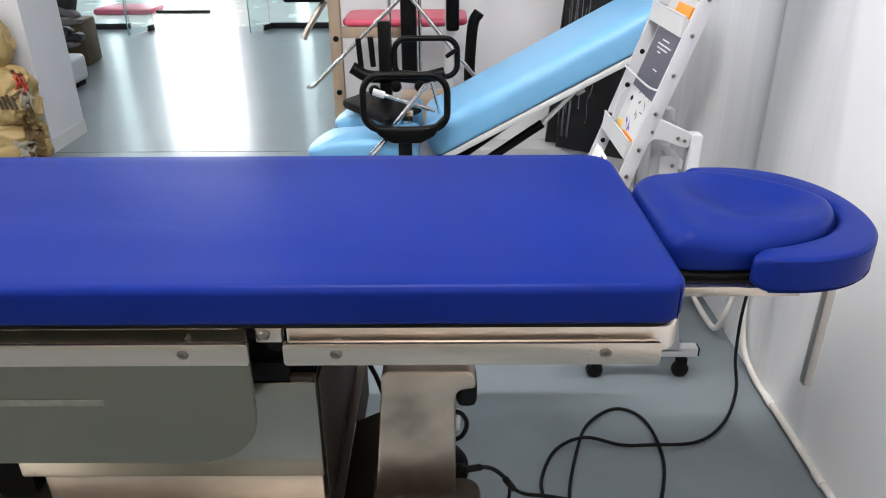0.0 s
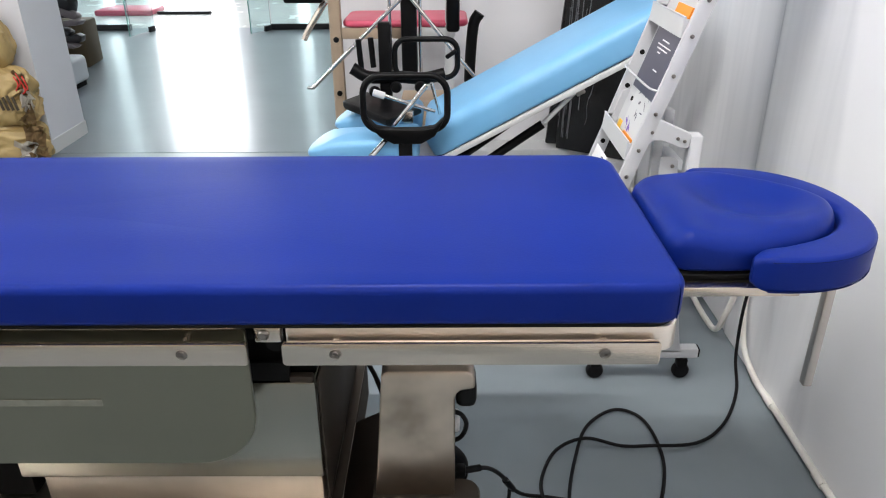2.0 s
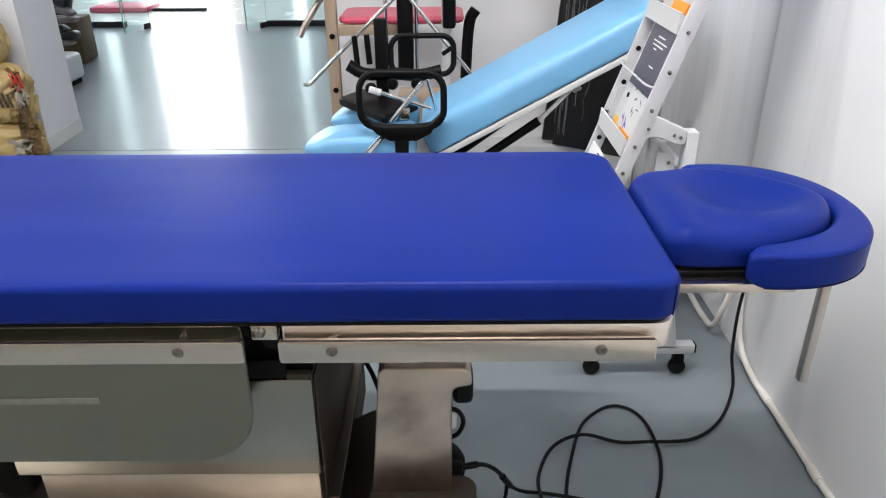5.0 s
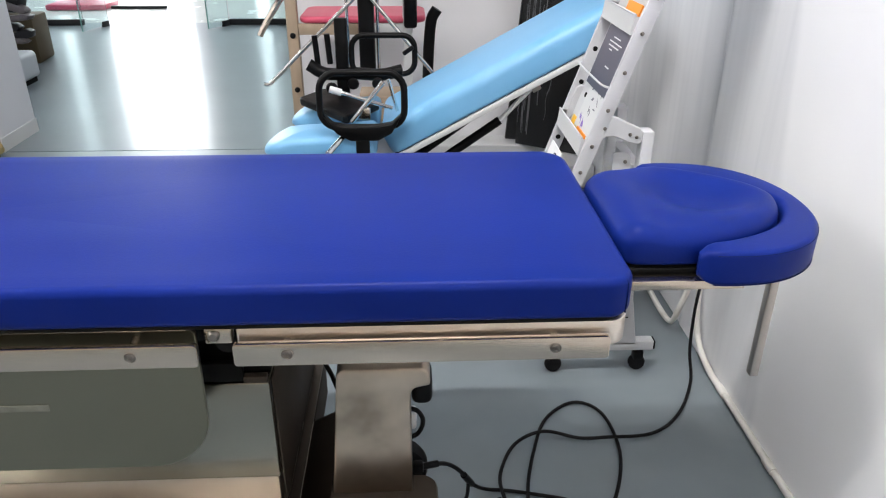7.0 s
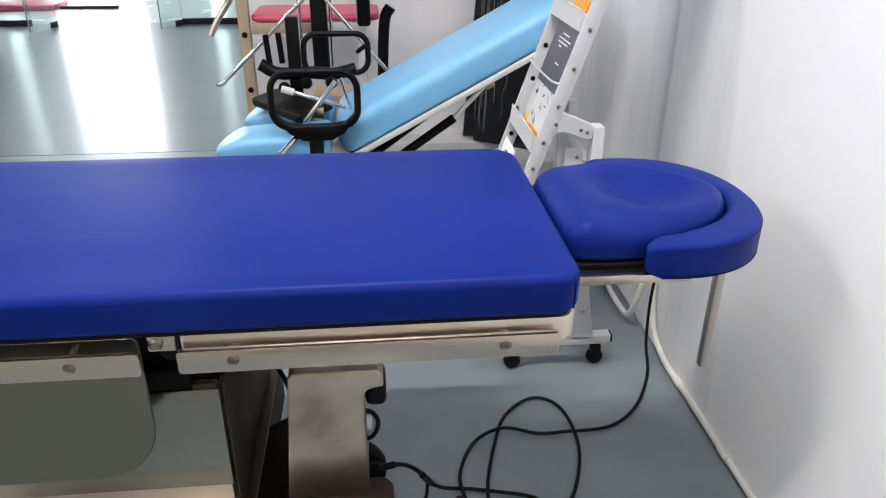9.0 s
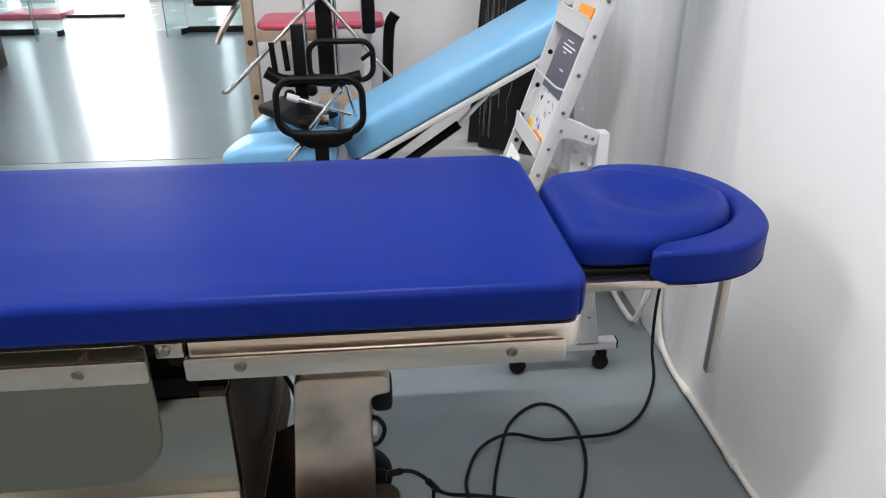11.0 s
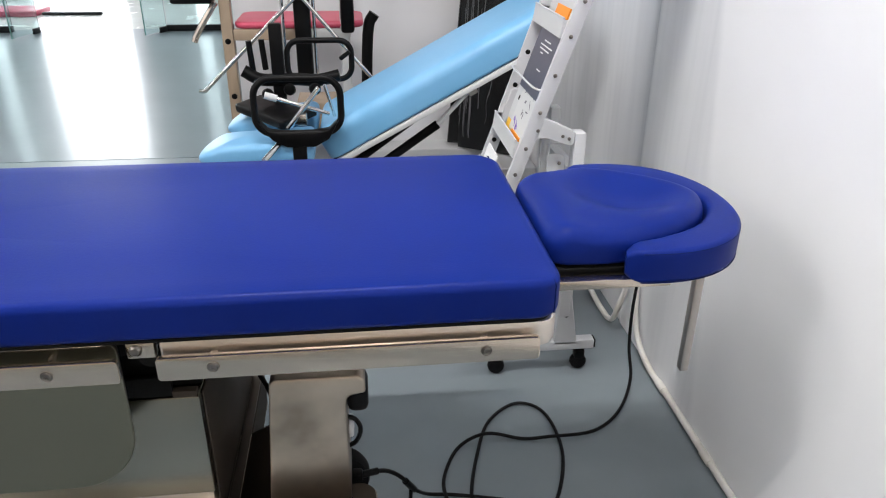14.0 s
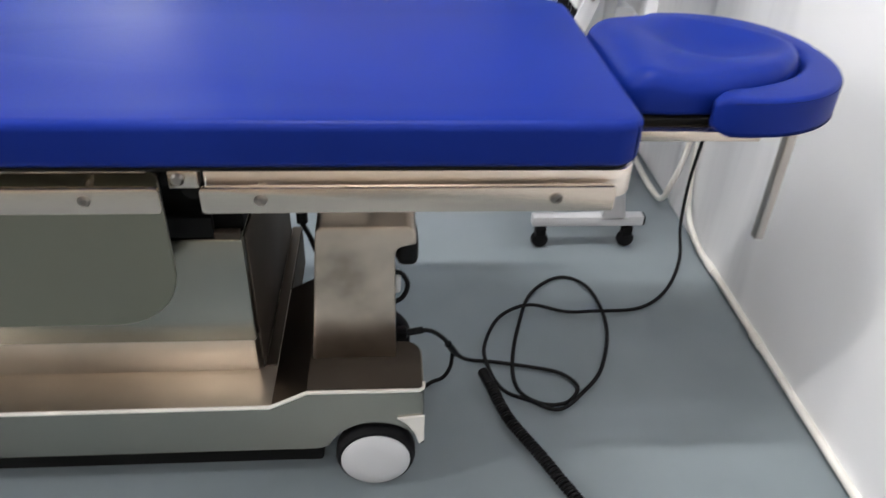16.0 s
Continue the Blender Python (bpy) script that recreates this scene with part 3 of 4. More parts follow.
# hoses between housing and top
for pts in ([(-0.003, 0.90, 0.605), (-0.006, 0.90, 0.47), (-0.009, 0.90, 0.415), (0.004, 0.895, 0.382), (0.020, 0.875, 0.350)], [(0.112, 0.86, 0.60), (0.113, 0.86, 0.545), (0.112, 0.86, 0.51), (0.111, 0.86, 0.478)]):
    part("hose", tube(pts, 0.0045, 8, 6), M_black, table, "thin black hose")
    part("hose_ferrule", tube([Vector(pts[1]).lerp(Vector(pts[2]), 0.45), Vector(pts[2]).lerp(Vector(pts[3]), 0.2)], 0.0095, 10, 1, straight=True), M_black, table)

# headrest: a dished pad inside a horseshoe rim whose arms taper towards the table
HX, HY = 0.625, 0.920
RIM = [(0, 0.141), (24, 0.135), (42, 0.131), (62, 0.131), (78, 0.135), (96, 0.148), (107, 0.157), (130, 0.165)]


def rim_inner(deg):
    """Distance of the rim's inner edge from the headrest's middle."""
    d = abs(deg)
    for (a0, r0), (a1, r1) in zip(RIM, RIM[1:]):
        if d <= a1:
            u = (d - a0) / (a1 - a0)
            return r0 + (r1 - r0) * u
    return RIM[-1][1]


def rim_outer(deg):
    c, s_ = math.cos(radians(deg)) / 0.182, math.sin(radians(deg)) / 0.196
    return (abs(c) ** 2.2 + abs(s_) ** 2.2) ** (-1 / 2.2)


def around(deg, r, z=0.0):
    return (HX + r * math.cos(radians(deg)), HY + r * math.sin(radians(deg)), z)


pad_right = [around(d, rim_inner(d) - 0.0045)[:2] for d in range(-92, 93, 4)]
pad_left = rounded(0.458, 0.70, 0.768, 1.066, [0.038, 0.02, 0.02, 0.066], 7)
pad_out = pad_left[:8] + [(0.530, 0.766), (0.570, 0.767), (0.596, 0.769)] + pad_right + [(0.596, 1.071), (0.572, 1.071), (0.548, 1.069)] + pad_left[-8:] + [(0.4575, 0.97), (0.4575, 0.92), (0.4575, 0.87)]


def dish(x, y):
    """Height of the pad's top: a raised shoulder round a hollow for the head."""
    d = math.hypot((x - 0.635) / 0.105, (y - 0.935) / 0.100)
    rim = 0.010 * math.exp(-((d - 1.0) / 0.42) ** 2) - 0.019 * math.exp(-(d * 1.25) ** 2.4)
    roll = 0.010 * math.exp(-((x - 0.497) / 0.030) ** 2) * (0.55 + 0.45 * math.cos((y - 0.81) * 14))
    return rim + roll + 0.0015


part("headrest_pad", slab(pad_out, 0.657, 0.706, 0.027, 8, 18, dish, (0.612, 0.92), 0.008), M_vinyl, table, "dished blue vinyl headrest pad")
part("headrest_board", slab([(0.60 + (x - 0.60) * 0.95, 0.92 + (y - 0.92) * 0.955) for x, y in pad_out], 0.6485, 0.658, 0.001, 1, 2), M_dark, table, "black board under the headrest pad")
rim_bm, loops = bmesh.new(), []
NR = 60
for k in range(NR + 1):
    deg = -107 + 214 * k / NR
    e = min(k, NR - k) / 2.5
    f = math.sqrt(max(0.0, 1 - (1 - min(1.0, e)) ** 2))
    r0, r1 = rim_inner(deg), rim_outer(deg)
    mid, w = (r0 + r1) / 2, (r1 - r0) / 2 * max(0.50, f)
    lo, hi = 0.642 + 0.010 * (1 - f), 0.6985 - 0.010 * (1 - f)
    loops.append([rim_bm.verts.new(around(deg, p, q)) for p, q in rounded(mid - w, mid + w, lo, hi, [min(w, 0.006), min(w, 0.011), min(w, 0.009), min(w, 0.012)], 5)])
for la, lb in zip(loops, loops[1:]):
    for i in range(len(la)):
        j = (i + 1) % len(la)
        rim_bm.faces.new((la[i], la[j], lb[j], lb[i]))
rim_bm.faces.new(loops[0])
rim_bm.faces.new(loops[-1][::-1])
part("headrest_ring", rim_bm, M_vinyl, table, "horseshoe-shaped blue vinyl rim round the headrest")
part("rim_seam", tube([around(d, rim_outer(d) - 0.0012, 0.6925) for d in range(-100, 101, 4)], 0.0010, 5, 1), M_seam, table, "stitched seam line")
part("rim_seam", tube([around(d, rim_outer(d) - 0.0008, 0.6460) for d in range(-100, 101, 4)], 0.0012, 5, 1), M_seam, table, "stitched seam line")
SLIDE["x"] = 0.015
for cx, cy in ((TX1 - 0.012, TY0 + 0.010), (TX1 - 0.012, TY1 - 0.010)):
    part("corner_seam", tube([(cx, cy, 0.650), (cx, cy, 0.693), (cx - 0.006, cy + (0.006 if cy < 0.9 else -0.006), 0.702)], 0.0011, 5, 2), M_seam, table)
part("headrest_bar", box(0.425, 0.628, 0.735, 0.760, 0.634, 0.6485, 0.002), M_steel, table, "flat steel headrest bar")
part("headrest_bar", box(0.425, 0.628, 1.010, 1.035, 0.634, 0.6485, 0.002), M_steel, table, "flat steel headrest bar")
part("headrest_tie", box(0.450, 0.625, 0.765, 1.005, 0.640, 0.6545, 0.002), M_dark, table)
part("bar_screw", disc((0.442, 0.735, 0.641), (0, -1, 0), [(0.005, 0), (0.005, 0.002), (0.003, 0.003)], 12), M_screw, table)
part("hanging_bar", box(0.676, 0.690, 0.752, 0.767, 0.462, 0.642, 0.002), M_pegs, table, "upright steel bar under the headrest rim")

SLIDE["x"] = 0.0

# ---- cords ----
cord = [(0.166, 0.816, 0.234), (0.188, 0.826, 0.230), (0.212, 0.85, 0.206), (0.238, 0.885, 0.155), (0.265, 0.935, 0.075), (0.298, 0.98, 0.014), (0.348, 0.981, 0.006), (0.417, 0.965, 0.006), (0.485, 0.943, 0.006), (0.514, 0.902, 0.006), (0.485, 0.861, 0.006), (0.434, 0.858, 0.006), (0.392, 0.898, 0.006), (0.392, 0.98, 0.006), (0.423, 1.098, 0.006), (0.470, 1.212, 0.006), (0.551, 1.274, 0.006), (0.612, 1.230, 0.006), (0.622, 1.093, 0.006), (0.578, 0.957, 0.006), (0.517, 0.878, 0.012), (0.464, 0.842, 0.006), (0.411, 0.859, 0.014), (0.361, 0.899, 0.006), (0.336, 0.965, 0.014), (0.341, 1.04, 0.006), (0.384, 1.127, 0.006), (0.455, 1.156, 0.016), (0.537, 1.141, 0.006), (0.600, 1.132, 0.014), (0.715, 1.150, 0.006), (0.800, 1.215, 0.008), (0.868, 1.325, 0.02), (0.885, 1.40, 0.07), (0.893, 1.43, 0.17), (0.903, 1.44, 0.27), (0.912, 1.44, 0.36), (0.925, 1.44, 0.41)]
pc = thing("power_cord", (0.5, 1.05, 0.0), "black power cord looped loosely on the floor", "cord")
part("cord", tube(cord, 0.0041, 8, 6), M_rubber, pc)
part("strain_relief", tube([(0.164, 0.816, 0.234), (0.192, 0.829, 0.228)], 0.0065, 10, 1, straight=True), M_black, pc)
part("splitter", tube([(0.246, 0.900, 0.131), (0.266, 0.937, 0.072)], 0.0070, 10, 1, straight=True), M_black, pc)
part("wall_plug", box(0.914, 0.945, 1.42, 1.46, 0.40, 0.46, 0.006), M_black, pc)
sec = thing("side_cord", (0.25, 1.0, 0.0), "short black cord hanging beside the table base", "cord")
part("cord", tube([(0.258, 0.922, 0.098), (0.256, 0.930, 0.045), (0.242, 0.932, 0.012), (0.218, 0.925, 0.006), (0.19, 0.90, 0.006), (0.15, 0.865, 0.006)], 0.004, 8, 6), M_rubber, sec)
coil = thing("spiral_cord", (0.4, 0.75, 0.0), "thick black spiral hand control cord on the floor", "cord")
axis = smooth_path([(0.336, 0.905, 0.016), (0.360, 0.818, 0.013), (0.408, 0.722, 0.013), (0.455, 0.625, 0.013), (0.52, 0.50, 0.013), (0.60, 0.40, 0.013)], 20)
hel, dist = [], 0.0
for i in range(len(axis) - 1):
    a, b = axis[i], axis[i + 1]
    d = (b - a).normalized()
    side = d.cross(Vector((0, 0, 1))).normalized()
    v = side.cross(d)
    for k in range(18):
        q = a.lerp(b, k / 18)
        dist += (b - a).length / 18
        w = 2 * math.pi * dist / 0.0075
        hel.append(q + (side * math.cos(w) + v * math.sin(w)) * 0.0085)
part("coil", sweep(hel, circle(0.0032, 5), False, (0, 0, 1.0001)), M_rubber, coil)
part("sleeve", tube([(0.325, 0.945, 0.012), (0.336, 0.905, 0.014), (0.343, 0.88, 0.014)], 0.0115, 10, 4), M_black, coil)

# ---- brochure rack ----
rack = thing("brochure_rack", (0.65, 1.5, 0.0), "white steel brochure rack leaning on a wheeled stand", "display rack")


def strip(a, b, w, d, bev=0.002):
    """A straight bar from a to b; w across (along y), d deep."""
    return sweep([a, b], rounded(-w / 2, w / 2, -d / 2, d / 2, bev, 2), False, (1, 0, 0.001))


def leaning(z, y):
    return (0.535 + (z - 0.616) * 0.340, y, z)


for yy in (1.335, 1.60):
    up = part("upright", strip(leaning(0.30, yy), leaning(1.35, yy), 0.012, 0.032), M_white, rack, "leaning white steel upright with bolt holes")
    for zz in (0.40, 0.52, 0.60, 0.66, 0.74, 0.82, 0.90, 0.97, 1.06):
        x, y, z = leaning(zz, yy)
        if yy < 1.5:
            part("bolt", disc((x, y - 0.006, z), (0, -1, 0), [(0.0045, 0), (0.0045, 0.002), (0.002, 0.0035)], 10), M_screw, up)
        else:
            part("bolt_hole", disc((x, y - 0.006, z), (0, -1, 0), [(0.0062, 0), (0.0062, 0.0012), (0.001, 0.0012)], 10), M_dark, up)
BACK = [leaning(0.63, 1.47), leaning(1.35, 1.47)]
back = part("back_panel", sweep([(x + 0.012, y, z) for x, y, z in BACK], [(-0.124, -0.0015), (0.124, -0.0015), (0.124, 0.0015), (-0.124, 0.0015)], False, (1, 0, 0.001)), M_white, rack, "white perforated back panel")
for k in range(10):
    for yy in (1.40, 1.545):
        x, y, z = leaning(0.66 + 0.06 * k, yy)
        part("hole", disc((x + 0.0095, y, z), (-1, 0, 0.34), [(0.006, 0), (0.006, 0.002), (0.001, 0.002)], 10), M_dark, back)


def tray(z):
    x, y, zz = leaning(z, 1.335)
    t = part("tray", box(x - 0.027, x + 0.004, 1.345, 1.592, z - 0.030, z - 0.027), M_white, rack, "white wire-edged brochure tray")
    part("tray_front", prism([(x - 0.029, z - 0.030), (x - 0.025, z - 0.030), (x - 0.020, z + 0.008), (x - 0.024, z + 0.008)], "y", 1.345, 1.592), M_offwhite, t)
    part("tray_rim", tube([(x - 0.022, 1.342, z + 0.010), (x - 0.022, 1.594, z + 0.010)], 0.0025, 8, 1, straight=True), M_white, t)
    for yy in (1.342, 1.594):
        part("tray_side", prism([(x - 0.028, z - 0.030), (x + 0.002, z - 0.030), (x + 0.014, z + 0.002), (x - 0.023, z + 0.008)], "y", yy, yy + 0.002), M_white, t)


for zz in (0.45, 0.665, 0.925, 1.17):
    tray(zz)
for zz in (0.555, 0.785):
    x, y, z = leaning(zz, 1.335)
    part("retainer_wire", tube([(x, 1.335, z), (x - 0.025, 1.345, z + 0.004), (x - 0.03, 1.40, z + 0.005), (x - 0.03, 1.53, z + 0.005), (x - 0.025, 1.59, z + 0.004), (x, 1.60, z)], 0.0025, 8, 4), M_white, rack)
BRACKET = [(0.566, 0.728), (0.578, 0.733), (0.592, 0.727), (0.654, 0.699), (0.660, 0.692), (0.660, 0.668), (0.652, 0.663), (0.632, 0.668), (0.596, 0.682), (0.580, 0.681), (0.569, 0.672), (0.552, 0.640), (0.540, 0.648)]
part("bracket", prism(BRACKET, "y", 1.330, 1.342, 0.002, 1), M_white, rack, "white triangular bracket")
part("bracket", prism(BRACKET, "y", 1.590, 1.602, 0.002, 1), M_white, rack, "white triangular bracket")
for x, z in ((0.632, 0.686), (0.647, 0.680), (0.575, 0.70)):
    part("bracket_bolt", disc((x, 1.330, z), (0, -1, 0), [(0.004, 0), (0.004, 0.002), (0.002, 0.003)], 10), M_screw, rack)
for yy in (1.345, 1.56):
    part("rear_post", box(0.6605, 0.686, yy - 0.018, yy + 0.02, 0.22, 0.692, 0.003), M_white, rack, "white square post")
part("slot_plate", prism(rounded(0.606, 0.6475, 0.560, 0.638, [0.002, 0.002, 0.016, 0.004], 5), "y", 1.352, 1.356, 0.001, 1), M_white, rack, "white plate with one bolt")
part("plate_bolt", disc((0.635, 1.352, 0.616), (0, -1, 0), [(0.0045, 0), (0.0045, 0.002), (0.002, 0.0035)], 10), M_screw, rack)
part("mid_post", box(0.616, 0.639, 1.45, 1.47, 0.10, 0.672, 0.002), M_offwhite, rack, "slim grey post")
part("cross_tie", box(0.658, 0.686, 1.375, 1.56, 0.56, 0.60, 0.003), M_white, rack)
for yy in (1.405, 1.72):
    leg = prism([(0.690, 0.34), (0.712, 0.34), (0.716, 0.229), (0.740, 0.085), (0.676, 0.085), (0.684, 0.20)], "y", yy, yy + 0.03, 0.003, 1)
    lg = part("leg_plate", leg, M_white, rack, "white flared leg plate")
    for z in (0.176, 0.196):
        part("leg_hole", disc((0.704, yy - 0.001, z), (0, -1, 0), [(0.005, 0), (0.005, 0.0015), (0.001, 0.0015)], 10), M_dark, lg)
    part("foot_tube", box(0.500, 0.788, yy, yy + 0.03, 0.068, 0.096, 0.004), M_white, rack, "white square foot tube")
    part("end_cap", box(0.7885, 0.792, yy + 0.002, yy + 0.028, 0.070, 0.094, 0.001), M_black, rack)
    for x in (0.525, 0.752):
        c = part("castor", disc((x, yy + 0.003, 0.0225), (0, 1, 0), [(0.013, 0), (0.020, 0.003), (0.0225, 0.008), (0.0225, 0.017), (0.020, 0.022), (0.013, 0.025)], 20), M_rubber, rack, "small black castor")
        part("castor_hood", box(x - 0.014, x + 0.014, yy + 0.001, yy + 0.028, 0.034, 0.064, 0.006), M_black, c)
part("side_tube", box(0.690, 0.715, 1.435, 1.72, 0.070, 0.094, 0.003), M_white, rack)


def leaflet(z, h, y0, y1, off, material, label, thick=0.003):
    """A leaflet that leans on the rack's back panel."""
    a, b = leaning(z, (y0 + y1) / 2), leaning(z + h, (y0 + y1) / 2)
    bm = sweep([(a[0] - off, a[1], a[2]), (b[0] - off, b[1], b[2])], [(-(y1 - y0) / 2, -thick / 2), ((y1 - y0) / 2, -thick / 2), ((y1 - y0) / 2, thick / 2), (-(y1 - y0) / 2, thick / 2)], False, (1, 0, 0.001))
    return solo("brochure", bm, material, label, "brochure", "brochures in the rack")


dark = leaflet(0.760, 0.140, 1.350, 1.515, 0.012, M_slate, "dark slate brochure with small white print, standing in the rack")
ORIGIN[dark] = Vector((0, 0, 0))
for k, (z, y0, y1) in enumerate(((0.872, 1.40, 1.45), (0.862, 1.375, 1.47), (0.854, 1.39, 1.465), (0.846, 1.43, 1.45), (0.812, 1.40, 1.43))):
    a, b = leaning(z, 0), leaning(z + 0.0026, 0)
    part("print_line", sweep([(a[0] - 0.0140, (y0 + y1) / 2, a[2]), (b[0] - 0.0140, (y0 + y1) / 2, b[2])], [(-(y1 - y0) / 2, -0.0004), ((y1 - y0) / 2, -0.0004), ((y1 - y0) / 2, 0.0004), (-(y1 - y0) / 2, 0.0004)], False, (1, 0, 0.001)), M_paper, dark)
leaflet(0.640, 0.034, 1.36, 1.44, 0.012, M_orange, "orange brochures lying in the rack tray", 0.005)
leaflet(0.640, 0.042, 1.445, 1.51, 0.010, M_yellow, "yellow brochure leaning in the rack tray", 0.003)
leaflet(0.900, 0.052, 1.352, 1.45, 0.014, M_orange, "orange brochures in the upper rack tray", 0.005)
splash = leaflet(0.668, 0.105, 1.352, 1.475, 0.011, M_offwhite, "grey-white leaflet printed with dark and purple strokes, in the rack")
ORIGIN[splash] = Vector((0, 0, 0))
rnd = random.Random(9)
for k in range(15):
    purple = k < 6
    z0, y0 = (rnd.uniform(0.680, 0.705), rnd.uniform(1.405, 1.460)) if purple else (rnd.uniform(0.712, 0.765), rnd.uniform(1.365, 1.455))
    ang, ln, w = radians(rnd.uniform(25, 80) if purple else rnd.uniform(-40, 90)), rnd.uniform(0.007, 0.014), rnd.uniform(0.0015, 0.004)
    dy, dz = math.cos(ang) * ln, math.sin(ang) * ln
    wy, wz = -math.sin(ang) * w, math.cos(ang) * w
    quad = [(y0 - dy, z0 - dz), (y0 + wy, z0 + wz), (y0 + dy, z0 + dz), (y0 - wy, z0 - wz)]
    bm = bmesh.new()
    face = [bm.verts.new((leaning(q[1], 0)[0] - 0.0129, q[0], q[1])) for q in quad]
    back_f = [bm.verts.new((v.co.x + 0.0003, v.co.y, v.co.z)) for v in face]
    bm.faces.new(face)
    bm.faces.new(back_f[::-1])
    for i in range(4):
        bm.faces.new((face[i], back_f[i], back_f[(i + 1) % 4], face[(i + 1) % 4]))
    part("print_stroke", bm, M_purple if purple else M_slate, splash, "", False)
leaflet(0.480, 0.115, 1.47, 1.585, 0.012, M_paper, "white paper sheet in the lower rack tray")
leaflet(1.145, 0.11, 1.40, 1.55, 0.020, M_paper, "white paper leaflet in the top rack tray")

# ---- light blue exam chair ----
chair = thing("exam_chair", (0.2, 2.1, 0.0), "light blue padded exam chair with raised backrest, white frame", "exam chair")
TILT = pose(0.088, 2.07, 0.466, 0, -28.4, 0)


def tilted(bm):
    return moved(bm, TILT)


part("backrest", tilted(slab(rounded(0.0, 0.80, -0.17, 0.20, 0.04, 6), -0.022, 0.068, 0.036, 5, 5, lambda x, y: 0.006 * math.cos(y * 8), None, 0.010)), M_sky, chair, "long light blue backrest cushion")
part("backrest_board", tilted(box(0.01, 0.79, -0.160, 0.190, -0.024, -0.018, 0.002)), M_black, chair)
for s in (-1, 1):
    part("backrest_bar", tilted(box(-0.03, 0.78, s * 0.158 - 0.012, s * 0.158 + 0.012, -0.042, -0.0245, 0.003)), M_offwhite, chair, "white steel bar under the backrest")
part("bracket_plate", tilted(box(0.455, 0.482, -0.15, -0.142, -0.060, -0.03, 0.003)), M_pegs, chair)
for y0, x0, x1 in ((1.86, -0.285, 0.055), (2.16, -0.245, 0.055)):
    out = rounded(x0, x1, y0, y0 + 0.17, [0.07, 0.02, 0.02, 0.07], 6)
    pad = slab(out, 0.455, 0.528, 0.024, 5, 6)
    for v in pad.verts:
        nose = max(0.0, (x0 + 0.15 - v.co.x) / 0.15)
        v.co.z = 0.455 + (v.co.z - 0.455) * (1 - 0.72 * nose ** 1.8)
    part("leg_pad", pad, M_sky, chair, "light blue leg cushion with a tapered nose")
    part("leg_pad_board", box(x0 + 0.03, x1 - 0.01, y0 + 0.02, y0 + 0.15, 0.440, 0.456, 0.003), M_white, chair)
part("seat_frame", box(-0.20, 0.12, 1.90, 2.30, 0.405, 0.440, 0.005), M_white, chair)
part("chair_column", box(-0.08, 0.10, 1.98, 2.20, 0.09, 0.405, 0.01), M_white, chair, "white chair column")
part("chair_base", box(-0.30, 0.55, 1.90, 2.26, 0.0, 0.09, 0.015), M_white, chair, "white chair base")
for y0, pts in ((1.95, ((0.20, 0.385), (0.423, 0.541), (0.516, 0.640))), (2.24, ((0.17, 0.33), (0.41, 0.505), (0.47, 0.55)))):
    g = part("gas_spring", tube([(pts[0][0], y0, pts[0][1]), (pts[1][0], y0, pts[1][1])], 0.0135, 14, 1, straight=True), M_black, chair, "black gas spring")
    part("piston_rod", tube([(pts[1][0], y0, pts[1][1]), (pts[2][0], y0, pts[2][1])], 0.0072, 10, 1, straight=True), M_rod, g, "bright piston rod")

solo("paper_sheet", box(-0.16, -0.04, 2.17, 2.30, 0.531, 0.534), M_paper, "white paper sheet lying on a leg cushion", "paper")

# black supports on the chair
supports = thing("leg_support", (0.0, 1.88, 0.44), "black tubular leg support loops with padded arms on chrome rods", "leg support")


def loop_path(x0, x1, z0, z1, y, r, lean=0.0):
    return [(x, y + (z - z0) * lean, z) for x, z in rounded(x0, x1, z0, z1, r, 6)]


Y1 = 1.86
part("front_loop", sweep(loop_path(-0.104, 0.137, 0.550, 0.704, Y1, 0.05, 0.1), circle(0.0098, 12), True, (0, 1, 0.001)), M_black, supports, "black rounded grip loop")
part("front_cup", prism([(-0.098, 0.588), (-0.060, 0.534), (-0.02, 0.512), (0.06, 0.512), (0.10, 0.534), (0.130, 0.588), (0.10, 0.560), (0.06, 0.553), (-0.03, 0.553), (-0.07, 0.56)], "y", Y1 - 0.012, Y1 + 0.03, 0.006, 2), M_black, supports)
part("front_post", box(-0.006, 0.034, Y1 - 0.008, Y1 + 0.022, 0.40, 0.512, 0.004), M_black, supports)
Y2 = 2.22
part("rear_loop", sweep(loop_path(-0.034, 0.171, 0.622, 0.744, Y2, 0.04, 0.1), circle(0.0092, 12), True, (0, 1, 0.001)), M_black, supports, "black rounded grip loop")
part("rear_post", box(-0.085, -0.045, Y2 - 0.01, Y2 + 0.02, 0.50, 0.80, 0.005), M_black, supports)
plate = [(-0.213, 2.188), (-0.040, 1.955), (0.060, 2.120), (-0.140, 2.315)]
part("rear_pad", slab([tuple(Vector(plate[i]).lerp(Vector(plate[(i + 1) % 4]), q)) for i in range(4) for q in (0.06, 0.3, 0.5, 0.7, 0.94)], 0.530, 0.555, 0.007, 3, 3), M_black, supports, "black padded arm plate")
part("arm_pad", tube([(-0.175, Y2, 0.655), (-0.12, Y2, 0.625), (-0.02, Y2, 0.625), (0.06, Y2, 0.62), (0.13, Y2, 0.635)], 0.020, 10, 5), M_black, supports, "curved black arm")
for x, z in ((-0.145, 0.70), (-0.105, 0.705)):
    part("peg", tube([(x, Y2 + 0.01, z - 0.05), (x - 0.006, Y2 + 0.01, z + 0.045)], 0.0095, 10, 1, straight=True), M_black, supports)
